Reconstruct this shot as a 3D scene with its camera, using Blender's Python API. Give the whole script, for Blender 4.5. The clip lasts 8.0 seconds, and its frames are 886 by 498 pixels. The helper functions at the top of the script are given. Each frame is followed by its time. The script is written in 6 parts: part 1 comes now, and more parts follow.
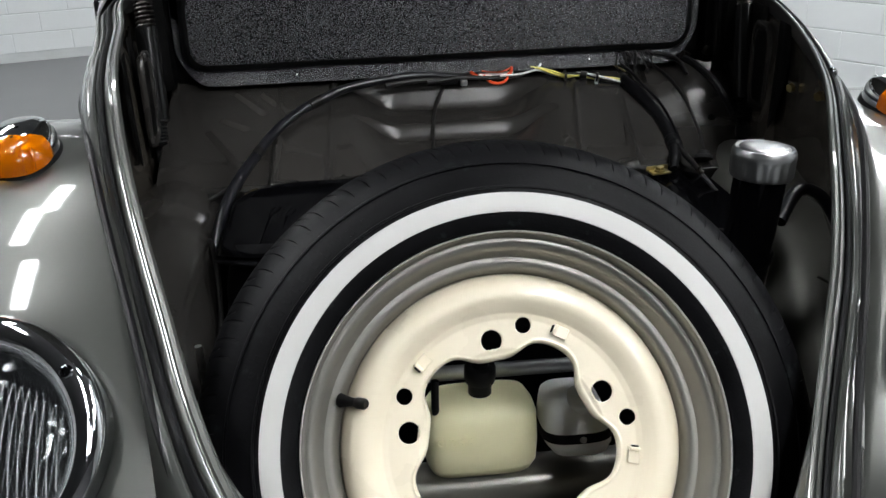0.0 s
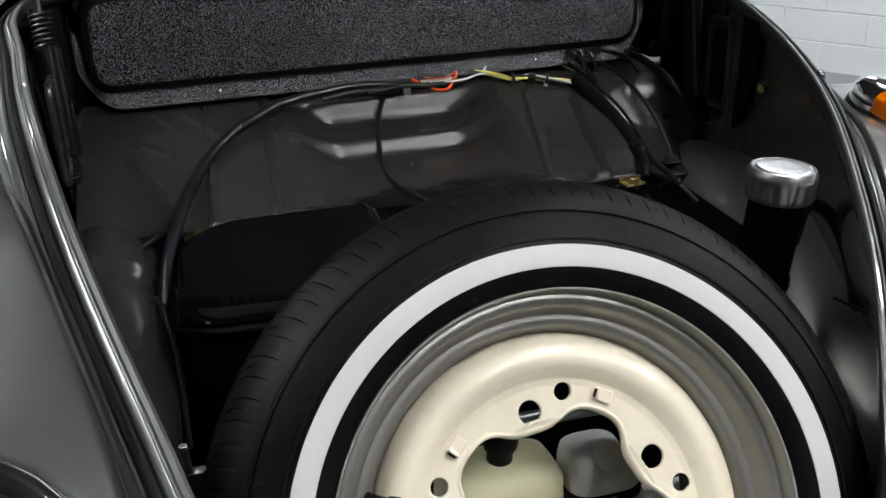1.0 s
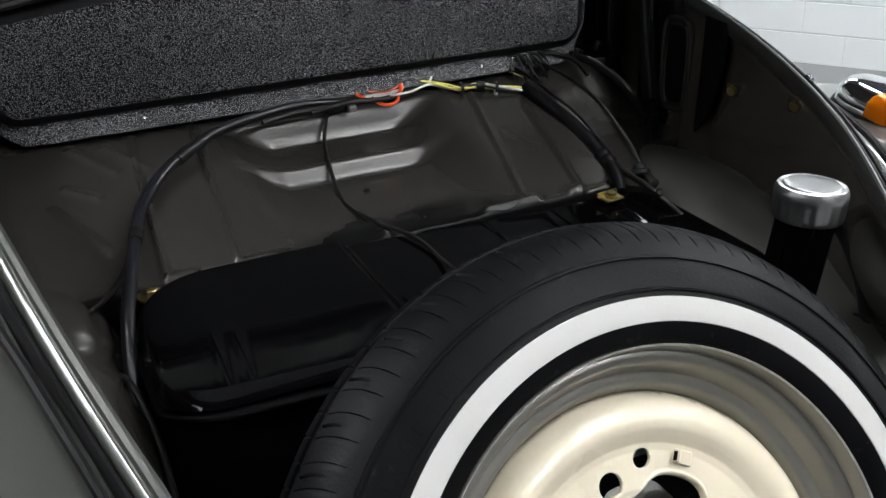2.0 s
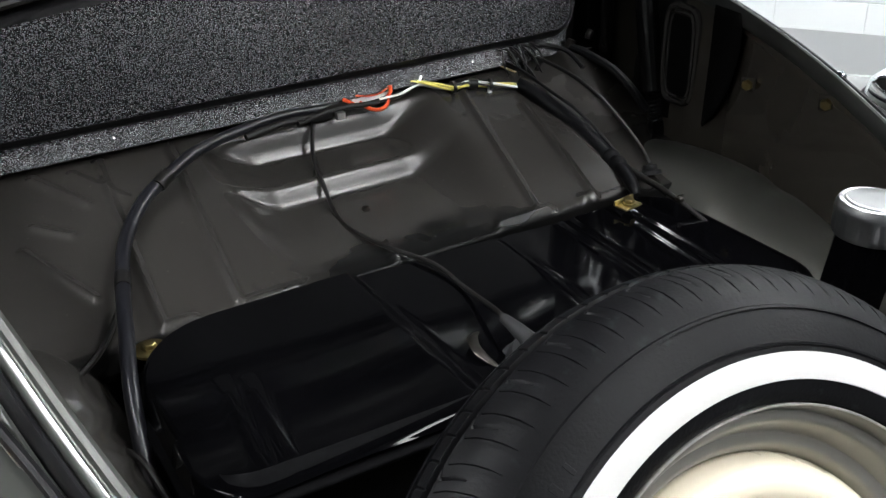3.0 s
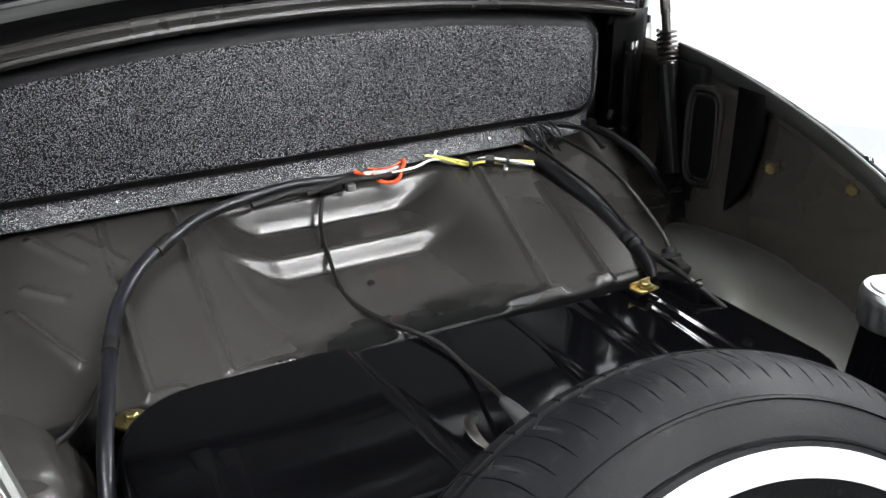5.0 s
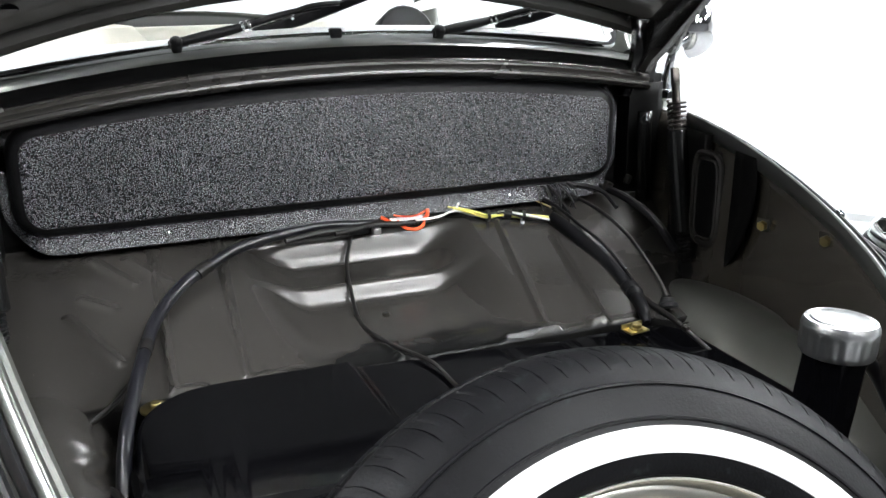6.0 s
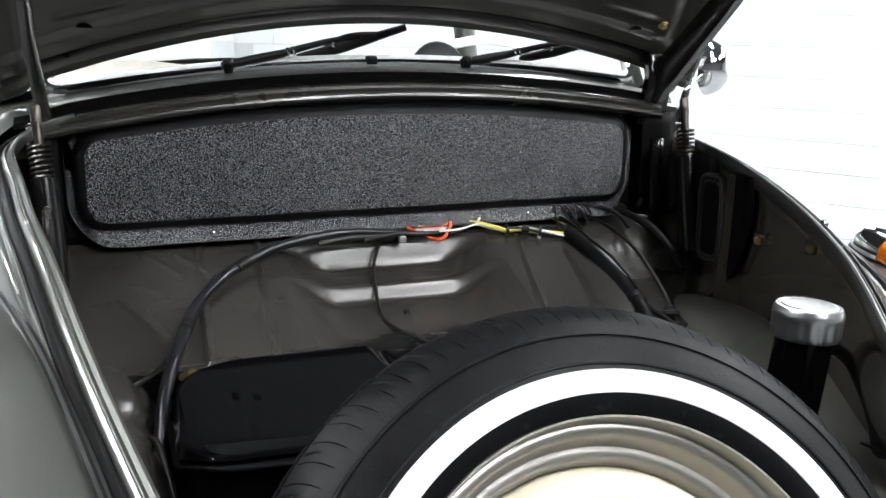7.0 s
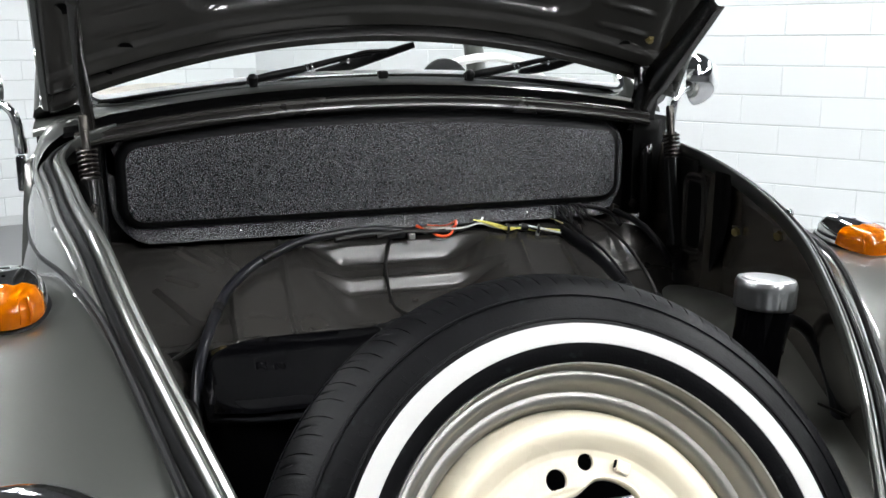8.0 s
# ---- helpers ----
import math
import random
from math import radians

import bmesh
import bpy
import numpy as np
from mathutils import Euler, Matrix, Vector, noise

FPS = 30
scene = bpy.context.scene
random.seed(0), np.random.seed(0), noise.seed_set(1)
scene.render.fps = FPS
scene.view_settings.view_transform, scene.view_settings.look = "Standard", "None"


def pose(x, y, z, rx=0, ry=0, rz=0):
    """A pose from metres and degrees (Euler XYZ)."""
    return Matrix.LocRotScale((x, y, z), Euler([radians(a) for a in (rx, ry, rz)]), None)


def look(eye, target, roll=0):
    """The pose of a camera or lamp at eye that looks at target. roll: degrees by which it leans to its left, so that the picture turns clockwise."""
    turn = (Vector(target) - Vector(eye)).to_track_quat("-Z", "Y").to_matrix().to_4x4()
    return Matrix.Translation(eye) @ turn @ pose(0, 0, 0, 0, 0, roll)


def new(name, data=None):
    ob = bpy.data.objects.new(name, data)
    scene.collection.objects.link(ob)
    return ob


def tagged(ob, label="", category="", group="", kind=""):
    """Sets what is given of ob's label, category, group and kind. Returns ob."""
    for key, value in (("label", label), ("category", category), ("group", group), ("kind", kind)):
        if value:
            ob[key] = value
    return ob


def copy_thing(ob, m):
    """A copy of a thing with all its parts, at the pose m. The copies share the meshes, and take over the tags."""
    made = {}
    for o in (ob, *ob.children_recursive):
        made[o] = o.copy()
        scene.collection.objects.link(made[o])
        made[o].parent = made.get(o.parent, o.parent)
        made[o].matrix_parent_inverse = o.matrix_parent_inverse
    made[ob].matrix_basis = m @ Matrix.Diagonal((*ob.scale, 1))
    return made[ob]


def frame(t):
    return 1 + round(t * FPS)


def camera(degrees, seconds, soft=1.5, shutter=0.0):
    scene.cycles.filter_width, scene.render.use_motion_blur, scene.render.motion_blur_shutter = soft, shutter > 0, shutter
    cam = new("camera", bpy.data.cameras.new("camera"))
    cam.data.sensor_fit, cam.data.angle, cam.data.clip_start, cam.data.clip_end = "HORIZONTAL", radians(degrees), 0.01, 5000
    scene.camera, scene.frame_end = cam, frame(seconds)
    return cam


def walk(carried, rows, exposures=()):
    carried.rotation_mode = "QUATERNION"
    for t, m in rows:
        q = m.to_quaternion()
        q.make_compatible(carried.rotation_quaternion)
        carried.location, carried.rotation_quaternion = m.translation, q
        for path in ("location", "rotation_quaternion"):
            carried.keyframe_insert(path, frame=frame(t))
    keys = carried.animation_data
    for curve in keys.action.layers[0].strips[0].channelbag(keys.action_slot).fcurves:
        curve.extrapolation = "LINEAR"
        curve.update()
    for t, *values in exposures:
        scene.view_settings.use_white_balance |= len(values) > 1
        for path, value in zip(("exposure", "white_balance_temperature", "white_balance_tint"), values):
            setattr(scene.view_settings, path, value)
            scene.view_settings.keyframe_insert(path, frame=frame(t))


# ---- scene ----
cam = camera(49.3, 8.0)
PATH = [
    (0, (-0.1997, -0.0559, 1.2174), (-0.0040, 1.7797, 0.4477), -1.74),
    (0.5, (-0.2485, 0.0237, 1.2387), (0.0581, 1.8248, 0.4251), -1.84),
    (1, (-0.3172, 0.1185, 1.2478), (0.1564, 1.8733, 0.4133), -1.83),
    (1.5, (-0.3896, 0.2126, 1.2589), (0.2551, 1.9014, 0.4031), -1.72),
    (1.7, (-0.4079, 0.2461, 1.2606), (0.2919, 1.9097, 0.3987), -1.49),
    (2.8, (-0.4765, 0.4296, 1.2824), (0.4139, 1.9559, 0.3456), -1.52),
    (3, (-0.4767, 0.4568, 1.2877), (0.4251, 1.9659, 0.3341), -1.41),
    (3.5, (-0.4591, 0.5108, 1.2889), (0.4510, 2.0053, 0.3203), -1.30),
    (4, (-0.4410, 0.5251, 1.2849), (0.4622, 2.0395, 0.3410), -1.31),
    (4.5, (-0.4383, 0.5159, 1.2716), (0.4702, 2.0648, 0.3909), -0.87),
    (4.7, (-0.4386, 0.5037, 1.2657), (0.4685, 2.0719, 0.4185), -0.51),
    (5.8, (-0.4040, 0.3329, 1.2436), (0.3606, 2.0663, 0.6028), -0.35),
    (6, (-0.3987, 0.2992, 1.2359), (0.3361, 2.0577, 0.6295), -0.18),
    (6.5, (-0.3914, 0.2235, 1.2110), (0.2830, 2.0306, 0.6822), 0.22),
    (7, (-0.4039, 0.1596, 1.1881), (0.2434, 1.9907, 0.7104), 0.57),
    (7.5, (-0.4150, 0.0868, 1.1745), (0.2084, 1.9342, 0.7290), 0.45),
    (8, (-0.4278, 0.0129, 1.1711), (0.1811, 1.8703, 0.7477), -0.24),
]
# exposure of the film camera along the way
EXPO = [(0.0, -0.52), (0.5, -0.55), (1.0, -0.62), (1.5, -0.6), (3.0, 0.04), (3.5, 0.31), (4.5, 0.92), (6.0, 0.82), (7.0, 0.38), (8.0, -0.05)]
walk(cam, [(t, look(eye, target, roll)) for t, eye, target, roll in PATH], EXPO)

# ---- light: closed room under a dark ceiling, faint ambient only ----
world = bpy.data.worlds.new("world")
scene.world = world
world.use_nodes = True
world.node_tree.nodes["Background"].inputs[0].default_value = (0.9, 0.95, 1.0, 1)
world.node_tree.nodes["Background"].inputs[1].default_value = 0.05
LAMP_POWER = 67.0


# ---- materials ----
def mat(name, color, rough=0.5, metal=0.0, coat=0.0, var=0.0, scale=8.0, bump=0.0, bscale=60.0, rvar=0.0, spec=0.5, trans=0.0, ior=1.45, dust=None, random_tint=0.0):
    m = bpy.data.materials.new(name)
    m.use_nodes = True
    nt = m.node_tree
    b = nt.nodes["Principled BSDF"]
    b.inputs["Base Color"].default_value = (*color, 1)
    b.inputs["Roughness"].default_value = rough
    b.inputs["Metallic"].default_value = metal
    b.inputs["Coat Weight"].default_value = coat
    b.inputs["Coat Roughness"].default_value = 0.04
    b.inputs["Specular IOR Level"].default_value = spec
    b.inputs["Transmission Weight"].default_value = trans
    b.inputs["IOR"].default_value = ior
    tc = nt.nodes.new("ShaderNodeTexCoord")
    col = None
    if var or rvar:
        n = nt.nodes.new("ShaderNodeTexNoise")
        n.inputs["Scale"].default_value, n.inputs["Detail"].default_value = scale, 6
        nt.links.new(tc.outputs["Object"], n.inputs["Vector"])
        if var:
            r = nt.nodes.new("ShaderNodeValToRGB")
            r.color_ramp.elements[0].position, r.color_ramp.elements[1].position = 0.3, 0.7
            r.color_ramp.elements[0].color = (*[c * (1 - var) for c in color], 1)
            r.color_ramp.elements[1].color = (*[min(1, c * (1 + var)) for c in color], 1)
            nt.links.new(n.outputs["Fac"], r.inputs["Fac"])
            col = r.outputs["Color"]
        if rvar:
            mr = nt.nodes.new("ShaderNodeMapRange")
            mr.inputs["To Min"].default_value, mr.inputs["To Max"].default_value = max(0.02, rough - rvar), min(1, rough + rvar)
            nt.links.new(n.outputs["Fac"], mr.inputs["Value"])
            nt.links.new(mr.outputs["Result"], b.inputs["Roughness"])
    if dust:
        n2 = nt.nodes.new("ShaderNodeTexNoise")
        n2.inputs["Scale"].default_value, n2.inputs["Detail"].default_value = dust[1], 3
        nt.links.new(tc.outputs["Object"], n2.inputs["Vector"])
        r2 = nt.nodes.new("ShaderNodeValToRGB")
        r2.color_ramp.elements[0].position, r2.color_ramp.elements[1].position = dust[2], dust[2] + 0.08
        r2.color_ramp.elements[0].color, r2.color_ramp.elements[1].color = (0, 0, 0, 1), (dust[3], dust[3], dust[3], 1)
        nt.links.new(n2.outputs["Fac"], r2.inputs["Fac"])
        mx = nt.nodes.new("ShaderNodeMix")
        mx.data_type = "RGBA"
        nt.links.new(r2.outputs["Color"], mx.inputs["Factor"])
        if col:
            nt.links.new(col, mx.inputs["A"])
        else:
            mx.inputs["A"].default_value = (*color, 1)
        mx.inputs["B"].default_value = (*dust[0], 1)
        col = mx.outputs["Result"]
    if random_tint:
        oi = nt.nodes.new("ShaderNodeObjectInfo")
        hs = nt.nodes.new("ShaderNodeHueSaturation")
        mr2 = nt.nodes.new("ShaderNodeMapRange")
        mr2.inputs["To Min"].default_value, mr2.inputs["To Max"].default_value = 1 - random_tint, 1 + random_tint
        nt.links.new(oi.outputs["Random"], mr2.inputs["Value"])
        nt.links.new(mr2.outputs["Result"], hs.inputs["Value"])
        if col:
            nt.links.new(col, hs.inputs["Color"])
        else:
            hs.inputs["Color"].default_value = (*color, 1)
        col = hs.outputs["Color"]
    if col:
        nt.links.new(col, b.inputs["Base Color"])
    if bump:
        n3 = nt.nodes.new("ShaderNodeTexNoise")
        n3.inputs["Scale"].default_value, n3.inputs["Detail"].default_value = bscale, 4
        nt.links.new(tc.outputs["Object"], n3.inputs["Vector"])
        bp = nt.nodes.new("ShaderNodeBump")
        bp.inputs["Strength"].default_value, bp.inputs["Distance"].default_value = bump, 0.002
        nt.links.new(n3.outputs["Fac"], bp.inputs["Height"])
        nt.links.new(bp.outputs["Normal"], b.inputs["Normal"])
    return m


def glow(name, color, power):
    m = bpy.data.materials.new(name)
    m.use_nodes = True
    b = m.node_tree.nodes["Principled BSDF"]
    b.inputs["Base Color"].default_value = (*color, 1)
    b.inputs["Emission Color"].default_value = (*color, 1)
    b.inputs["Emission Strength"].default_value = power
    return m


PAINT = mat("grey_paint", (0.078, 0.081, 0.0742), 0.31, 0.55, 1.0, 0.05, 3.0, rvar=0.05, spec=0.5)
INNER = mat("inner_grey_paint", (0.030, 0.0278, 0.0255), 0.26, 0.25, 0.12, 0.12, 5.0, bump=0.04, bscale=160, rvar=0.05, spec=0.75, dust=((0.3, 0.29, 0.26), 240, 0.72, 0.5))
UNDER = mat("under_hood_paint", (0.043, 0.0413, 0.0385), 0.2, 0.2, 0.6, 0.12, 7.0, bump=0.05, bscale=120, rvar=0.08)
BLACK = mat("black_enamel", (0.0012, 0.0012, 0.0015), 0.07, 0.0, 0.0, 0.2, 9.0, bump=0.015, bscale=25, rvar=0.04, spec=0.09)
# plain black, also laid where gaps, recesses and holes are in shade
PITCH = mat("black_and_cavity_shade", (0.004, 0.004, 0.004), 0.5, 0, 0, 0.3, 12.0, bump=0.2, bscale=70, spec=0.08)
RUBBER = mat("black_rubber", (0.006, 0.006, 0.0065), 0.42, 0, 0, 0.25, 30.0, bump=0.1, bscale=300, rvar=0.1, spec=0.14)
TYRE = mat("tyre_rubber", (0.0038, 0.0038, 0.0044), 0.42, 0, 0, 0.3, 22.0, bump=0.15, bscale=400, rvar=0.12, spec=0.09, dust=((0.04, 0.05, 0.05), 60, 0.64, 0.25))
WHITE_BAND = mat("white_rubber", (0.54, 0.535, 0.52), 0.55, 0, 0, 0.02, 20.0, bump=0.05, bscale=300)
CREAM = mat("cream_paint", (0.84, 0.755, 0.59), 0.28, 0, 0.5, 0.03, 9.0, bump=0.05, bscale=80, rvar=0.06)
RIM_GREY = mat("rim_grey_paint", (0.225, 0.217, 0.197), 0.32, 0.52, 0.12, 0.03, 14.0, rvar=0.03)
CHROME = mat("chrome", (0.82, 0.83, 0.84), 0.07, 1.0, 0, 0.02, 10, rvar=0.03)
ALU = mat("brushed_aluminium", (0.45, 0.457, 0.462), 0.3, 1.0, 0, 0.04, 60, rvar=0.03)
STEEL = mat("zinc_steel", (0.5, 0.5, 0.48), 0.35, 1.0, 0, 0.15, 80, rvar=0.1)
BRASS = mat("yellow_zinc", (0.36, 0.29, 0.13), 0.36, 1.0, 0, 0.25, 60, rvar=0.1)
AMBER = mat("amber_lens", (0.62, 0.15, 0.0), 0.12, 0, 0.0, 0.05, 20, trans=0.45, spec=0.5)
GLASS = mat("clear_glass", (0.8, 0.81, 0.82), 0.0, trans=1.0, ior=1.35, spec=0.1)
FLUTE = mat("ribbed_glass", (0.9, 0.92, 0.93), 0.08, 0, 0, 0.03, 60, trans=0.82, spec=0.6)
OXIDE = mat("dark_steel", (0.06, 0.055, 0.05), 0.38, 1.0, 0, 0.2, 60, rvar=0.1)
SEAL_GREY = mat("grey_rubber", (0.48, 0.49, 0.49), 0.45, 0, 0, 0.1, 20, bump=0.05, bscale=200)
PANE = mat("windscreen_glass", (0.98, 1, 0.99), 0.0, trans=1.0, ior=1.02)
HOSE = mat("blue_black_vinyl", (0.0055, 0.0056, 0.0078), 0.32, 0, 0.1, 0.3, 50, bump=0.1, bscale=220, rvar=0.1)
CABLE = mat("brown_black_cable", (0.008, 0.0074, 0.007), 0.4, 0, 0, 0.2, 60, rvar=0.1, spec=0.25)
YELLOW = mat("yellow_wire", (0.75, 0.68, 0.16), 0.4)
WIRE_WHITE = mat("white_wire", (0.75, 0.76, 0.72), 0.4)
RED = mat("red_wire", (0.75, 0.09, 0.025), 0.38)
TANK_WHITE = mat("milky_plastic", (0.95, 0.90, 0.58), 0.4, 0, 0, 0.05, 12, bump=0.05, bscale=80)
BOTTLE = mat("grey_white_plastic", (0.92, 0.92, 0.91), 0.35, 0, 0, 0.04, 12)
CREAM_CLOTH = mat("cream_leather", (0.8, 0.77, 0.7), 0.5, 0, 0, 0.06, 14, bump=0.2, bscale=90)
HEADLINER = mat("white_headliner", (0.85, 0.85, 0.83), 0.8, 0, 0, 0.03, 9)
BRICK = mat("white_painted_brick", (0.65, 0.672, 0.678), 0.5, 0, 0, 0.025, 2.2, bump=0.25, bscale=55, rvar=0.1, random_tint=0.015)
MORTAR = mat("painted_mortar", (0.5, 0.52, 0.525), 0.7, 0, 0, 0.05, 9, bump=0.3, bscale=90)
PLASTER = mat("white_plaster", (0.8, 0.81, 0.81), 0.7, 0, 0, 0.03, 1.3, bump=0.1, bscale=30)
REFLECTOR = mat("reflector", (0.85, 0.85, 0.85), 0.3, 1.0)
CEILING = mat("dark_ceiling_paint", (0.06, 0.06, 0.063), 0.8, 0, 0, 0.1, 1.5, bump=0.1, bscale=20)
FLOOR = mat("grey_epoxy_floor", (0.15, 0.152, 0.155), 0.35, 0, 0, 0.1, 1.7, bump=0.08, bscale=40, rvar=0.1)
LAMP = glow("lamp_tube", (0.96, 0.985, 1.0), LAMP_POWER)
FIXTURE = mat("white_enamel", (0.8, 0.8, 0.8), 0.4)


def pebble_material():
    """Black fibreboard with a pressed pebble grain."""
    m = mat("pebbled_board", (0.012, 0.012, 0.0135), 0.24, spec=1.0)
    nt = m.node_tree
    b = nt.nodes["Principled BSDF"]
    tc = nt.nodes.new("ShaderNodeTexCoord")
    grain = nt.nodes.new("ShaderNodeMapping")
    grain.inputs["Scale"].default_value = (0.85, 1.0, 1.1)
    nt.links.new(tc.outputs["Object"], grain.inputs["Vector"])
    n = nt.nodes.new("ShaderNodeTexNoise")
    n.inputs["Scale"].default_value, n.inputs["Detail"].default_value, n.inputs["Roughness"].default_value = 780, 0.0, 0.5
    nt.links.new(grain.outputs["Vector"], n.inputs["Vector"])
    big = nt.nodes.new("ShaderNodeTexNoise")
    big.inputs["Scale"].default_value, big.inputs["Detail"].default_value = 14, 4
    nt.links.new(tc.outputs["Object"], big.inputs["Vector"])
    # pale flecks put the grain's sparkle into the colour
    r = nt.nodes.new("ShaderNodeValToRGB")
    r.color_ramp.elements[0].position, r.color_ramp.elements[1].position = 0.53, 0.65
    r.color_ramp.elements[0].color, r.color_ramp.elements[1].color = (0.004, 0.004, 0.005, 1), (0.085, 0.085, 0.095, 1)
    nt.links.new(n.outputs["Fac"], r.inputs["Fac"])
    mx = nt.nodes.new("ShaderNodeMix")
    mx.data_type, mx.blend_type = "RGBA", "MULTIPLY"
    mx.inputs["Factor"].default_value = 0.5
    nt.links.new(r.outputs["Color"], mx.inputs["A"])
    nt.links.new(big.outputs["Fac"], mx.inputs["B"])
    nt.links.new(mx.outputs["Result"], b.inputs["Base Color"])
    bp = nt.nodes.new("ShaderNodeBump")
    bp.inputs["Strength"].default_value, bp.inputs["Distance"].default_value = 1.0, 0.0012
    nt.links.new(n.outputs["Fac"], bp.inputs["Height"])
    nt.links.new(bp.outputs["Normal"], b.inputs["Normal"])
    return m


PEBBLE = pebble_material()
SMOOTH_BOARD = mat("smooth_black_board", (0.006, 0.006, 0.0065), 0.45, 0, 0, 0.3, 40, bump=0.2, bscale=300, spec=0.16)
# paler than INNER: the light on the right housing is in this colour
HUMP = mat("lit_satin_grey", (0.092, 0.092, 0.082), 0.36, 0.5, 0.0, 0.1, 6.0, bump=0.05, bscale=120, rvar=0.05)
SLEEVE = mat("matt_black_sleeve", (0.004, 0.004, 0.0045), 0.42, 0, 0, 0.2, 60, bump=0.1, bscale=200, spec=0.12)
# black without any gloss, for the darkness of gaps
VOID = mat("gap_black", (0.004, 0.004, 0.004), 0.9, 0, 0, 0.2, 30, spec=0.0)
HUB_EDGE = mat("scuffed_rim_edge", (0.55, 0.54, 0.52), 0.3, 0.6, 0, 0.25, 120)
BOOT = mat("dusty_grey_rubber", (0.026, 0.026, 0.027), 0.45, 0, 0, 0.2, 60, bump=0.1, bscale=200, spec=0.3)
SATIN = mat("satin_black_paint", (0.005, 0.005, 0.005), 0.16, 0, 0, 0.2, 60, spec=0.4)
DARK_WALL = mat("unseen_wall_grey", (0.09, 0.09, 0.095), 0.8, 0, 0, 0.1, 1.5, bump=0.1, bscale=20)
SIDE = mat("warm_grey_paint", (0.050, 0.0445, 0.037), 0.2, 0.4, 0.3, 0.15, 5.0, bump=0.05, bscale=40, rvar=0.05, dust=((0.3, 0.29, 0.26), 240, 0.74, 0.4))
SCUFF = mat("scuffed_black_enamel", (0.003, 0.003, 0.0035), 0.55, 0, 0, 0.4, 200, spec=0.04, dust=((0.04, 0.04, 0.04), 90, 0.72, 0.3))
BOWL = mat("dark_chrome", (0.16, 0.165, 0.175), 0.1, 1.0)


# ---- mesh helpers ----
def thing(name, at, label, category, group="", turn=None):
    ob = new(name)
    ob.empty_display_size = 0.05
    ob.matrix_basis = turn if turn else Matrix.Translation(at)
    return tagged(ob, label, category, group)


def part(name, bm, material, parent=None, label="", smooth=40, local=False):
    """Links a bmesh as one mesh under a thing or a part. Its points are in the world, or, if local, in the parent's frame."""
    me = bpy.data.meshes.new(name)
    bmesh.ops.recalc_face_normals(bm, faces=bm.faces)
    bm.to_mesh(me)
    bm.free()
    me.materials.append(material)
    if smooth:
        for p in me.polygons:
            p.use_smooth = True
        me.set_sharp_from_angle(angle=radians(smooth))
    ob = new(name, me)
    if parent is not None:
        ob.parent = parent
        if not local:
            m = parent.matrix_basis.copy()
            up = parent.parent
            while up is not None:
                m = up.matrix_basis @ parent.matrix_parent_inverse @ m
                up = up.parent
            ob.matrix_parent_inverse = m.inverted()
    if label:
        ob["label"] = label
    return ob


def solid(ob, thickness, offset=-1.0):
    s = ob.modifiers.new("thickness", "SOLIDIFY")
    s.thickness, s.offset = thickness, offset
    return ob


def grid(rows, closed_u=False, closed_v=False):
    """A surface through rows of points."""
    bm = bmesh.new()
    vs = [[bm.verts.new(p) for p in row] for row in rows]
    n, k = len(vs), len(vs[0])
    for i in range(n if closed_u else n - 1):
        for j in range(k if closed_v else k - 1):
            a, b, c, d = vs[i][j], vs[(i + 1) % n][j], vs[(i + 1) % n][(j + 1) % k], vs[i][(j + 1) % k]
            bm.faces.new((a, b, c, d))
    return bm


def spline(points, per=6):
    """A smooth line through points."""
    P = [Vector(p) for p in points]
    out = []
    for i in range(len(P) - 1):
        a, b, c, d = P[max(i - 1, 0)], P[i], P[i + 1], P[min(i + 2, len(P) - 1)]
        for j in range(per):
            t = j / per
            out.append(0.5 * (2 * b + (c - a) * t + (2 * a - 5 * b + 4 * c - d) * t * t + (3 * b - a - 3 * c + d) * t ** 3))
    return out + [P[-1]]


def tube(points, r, n=10, per=6, bm=None, flat=1.0):
    """A round rod along a smooth line. r: one radius, or one for each given point."""
    P = spline(points, per) if per > 1 else [Vector(p) for p in points]
    radii = [r] * len(P) if isinstance(r, (int, float)) else [float(k) for k in np.interp(np.linspace(0, len(r) - 1, len(P)), range(len(r)), r)]
    bm = bm or bmesh.new()
    t = (P[1] - P[0]).normalized()
    side = t.cross(Vector((0, 0, 1)))
    side = (side if side.length > 0.1 else t.cross(Vector((1, 0, 0)))).normalized()
    rings = []
    for i, p in enumerate(P):
        t = (P[min(i + 1, len(P) - 1)] - P[max(i - 1, 0)]).normalized()
        side = (side - t * side.dot(t)).normalized()
        up = side.cross(t)
        rings.append([bm.verts.new(p + radii[i] * (side * math.cos(a) + up * math.sin(a) * flat)) for a in (2 * math.pi * k / n for k in range(n))])
    for u, v in zip(rings, rings[1:]):
        for j in range(n):
            bm.faces.new((u[j], u[(j + 1) % n], v[(j + 1) % n], v[j]))
    bm.faces.new(rings[0]), bm.faces.new(rings[-1][::-1])
    return bm


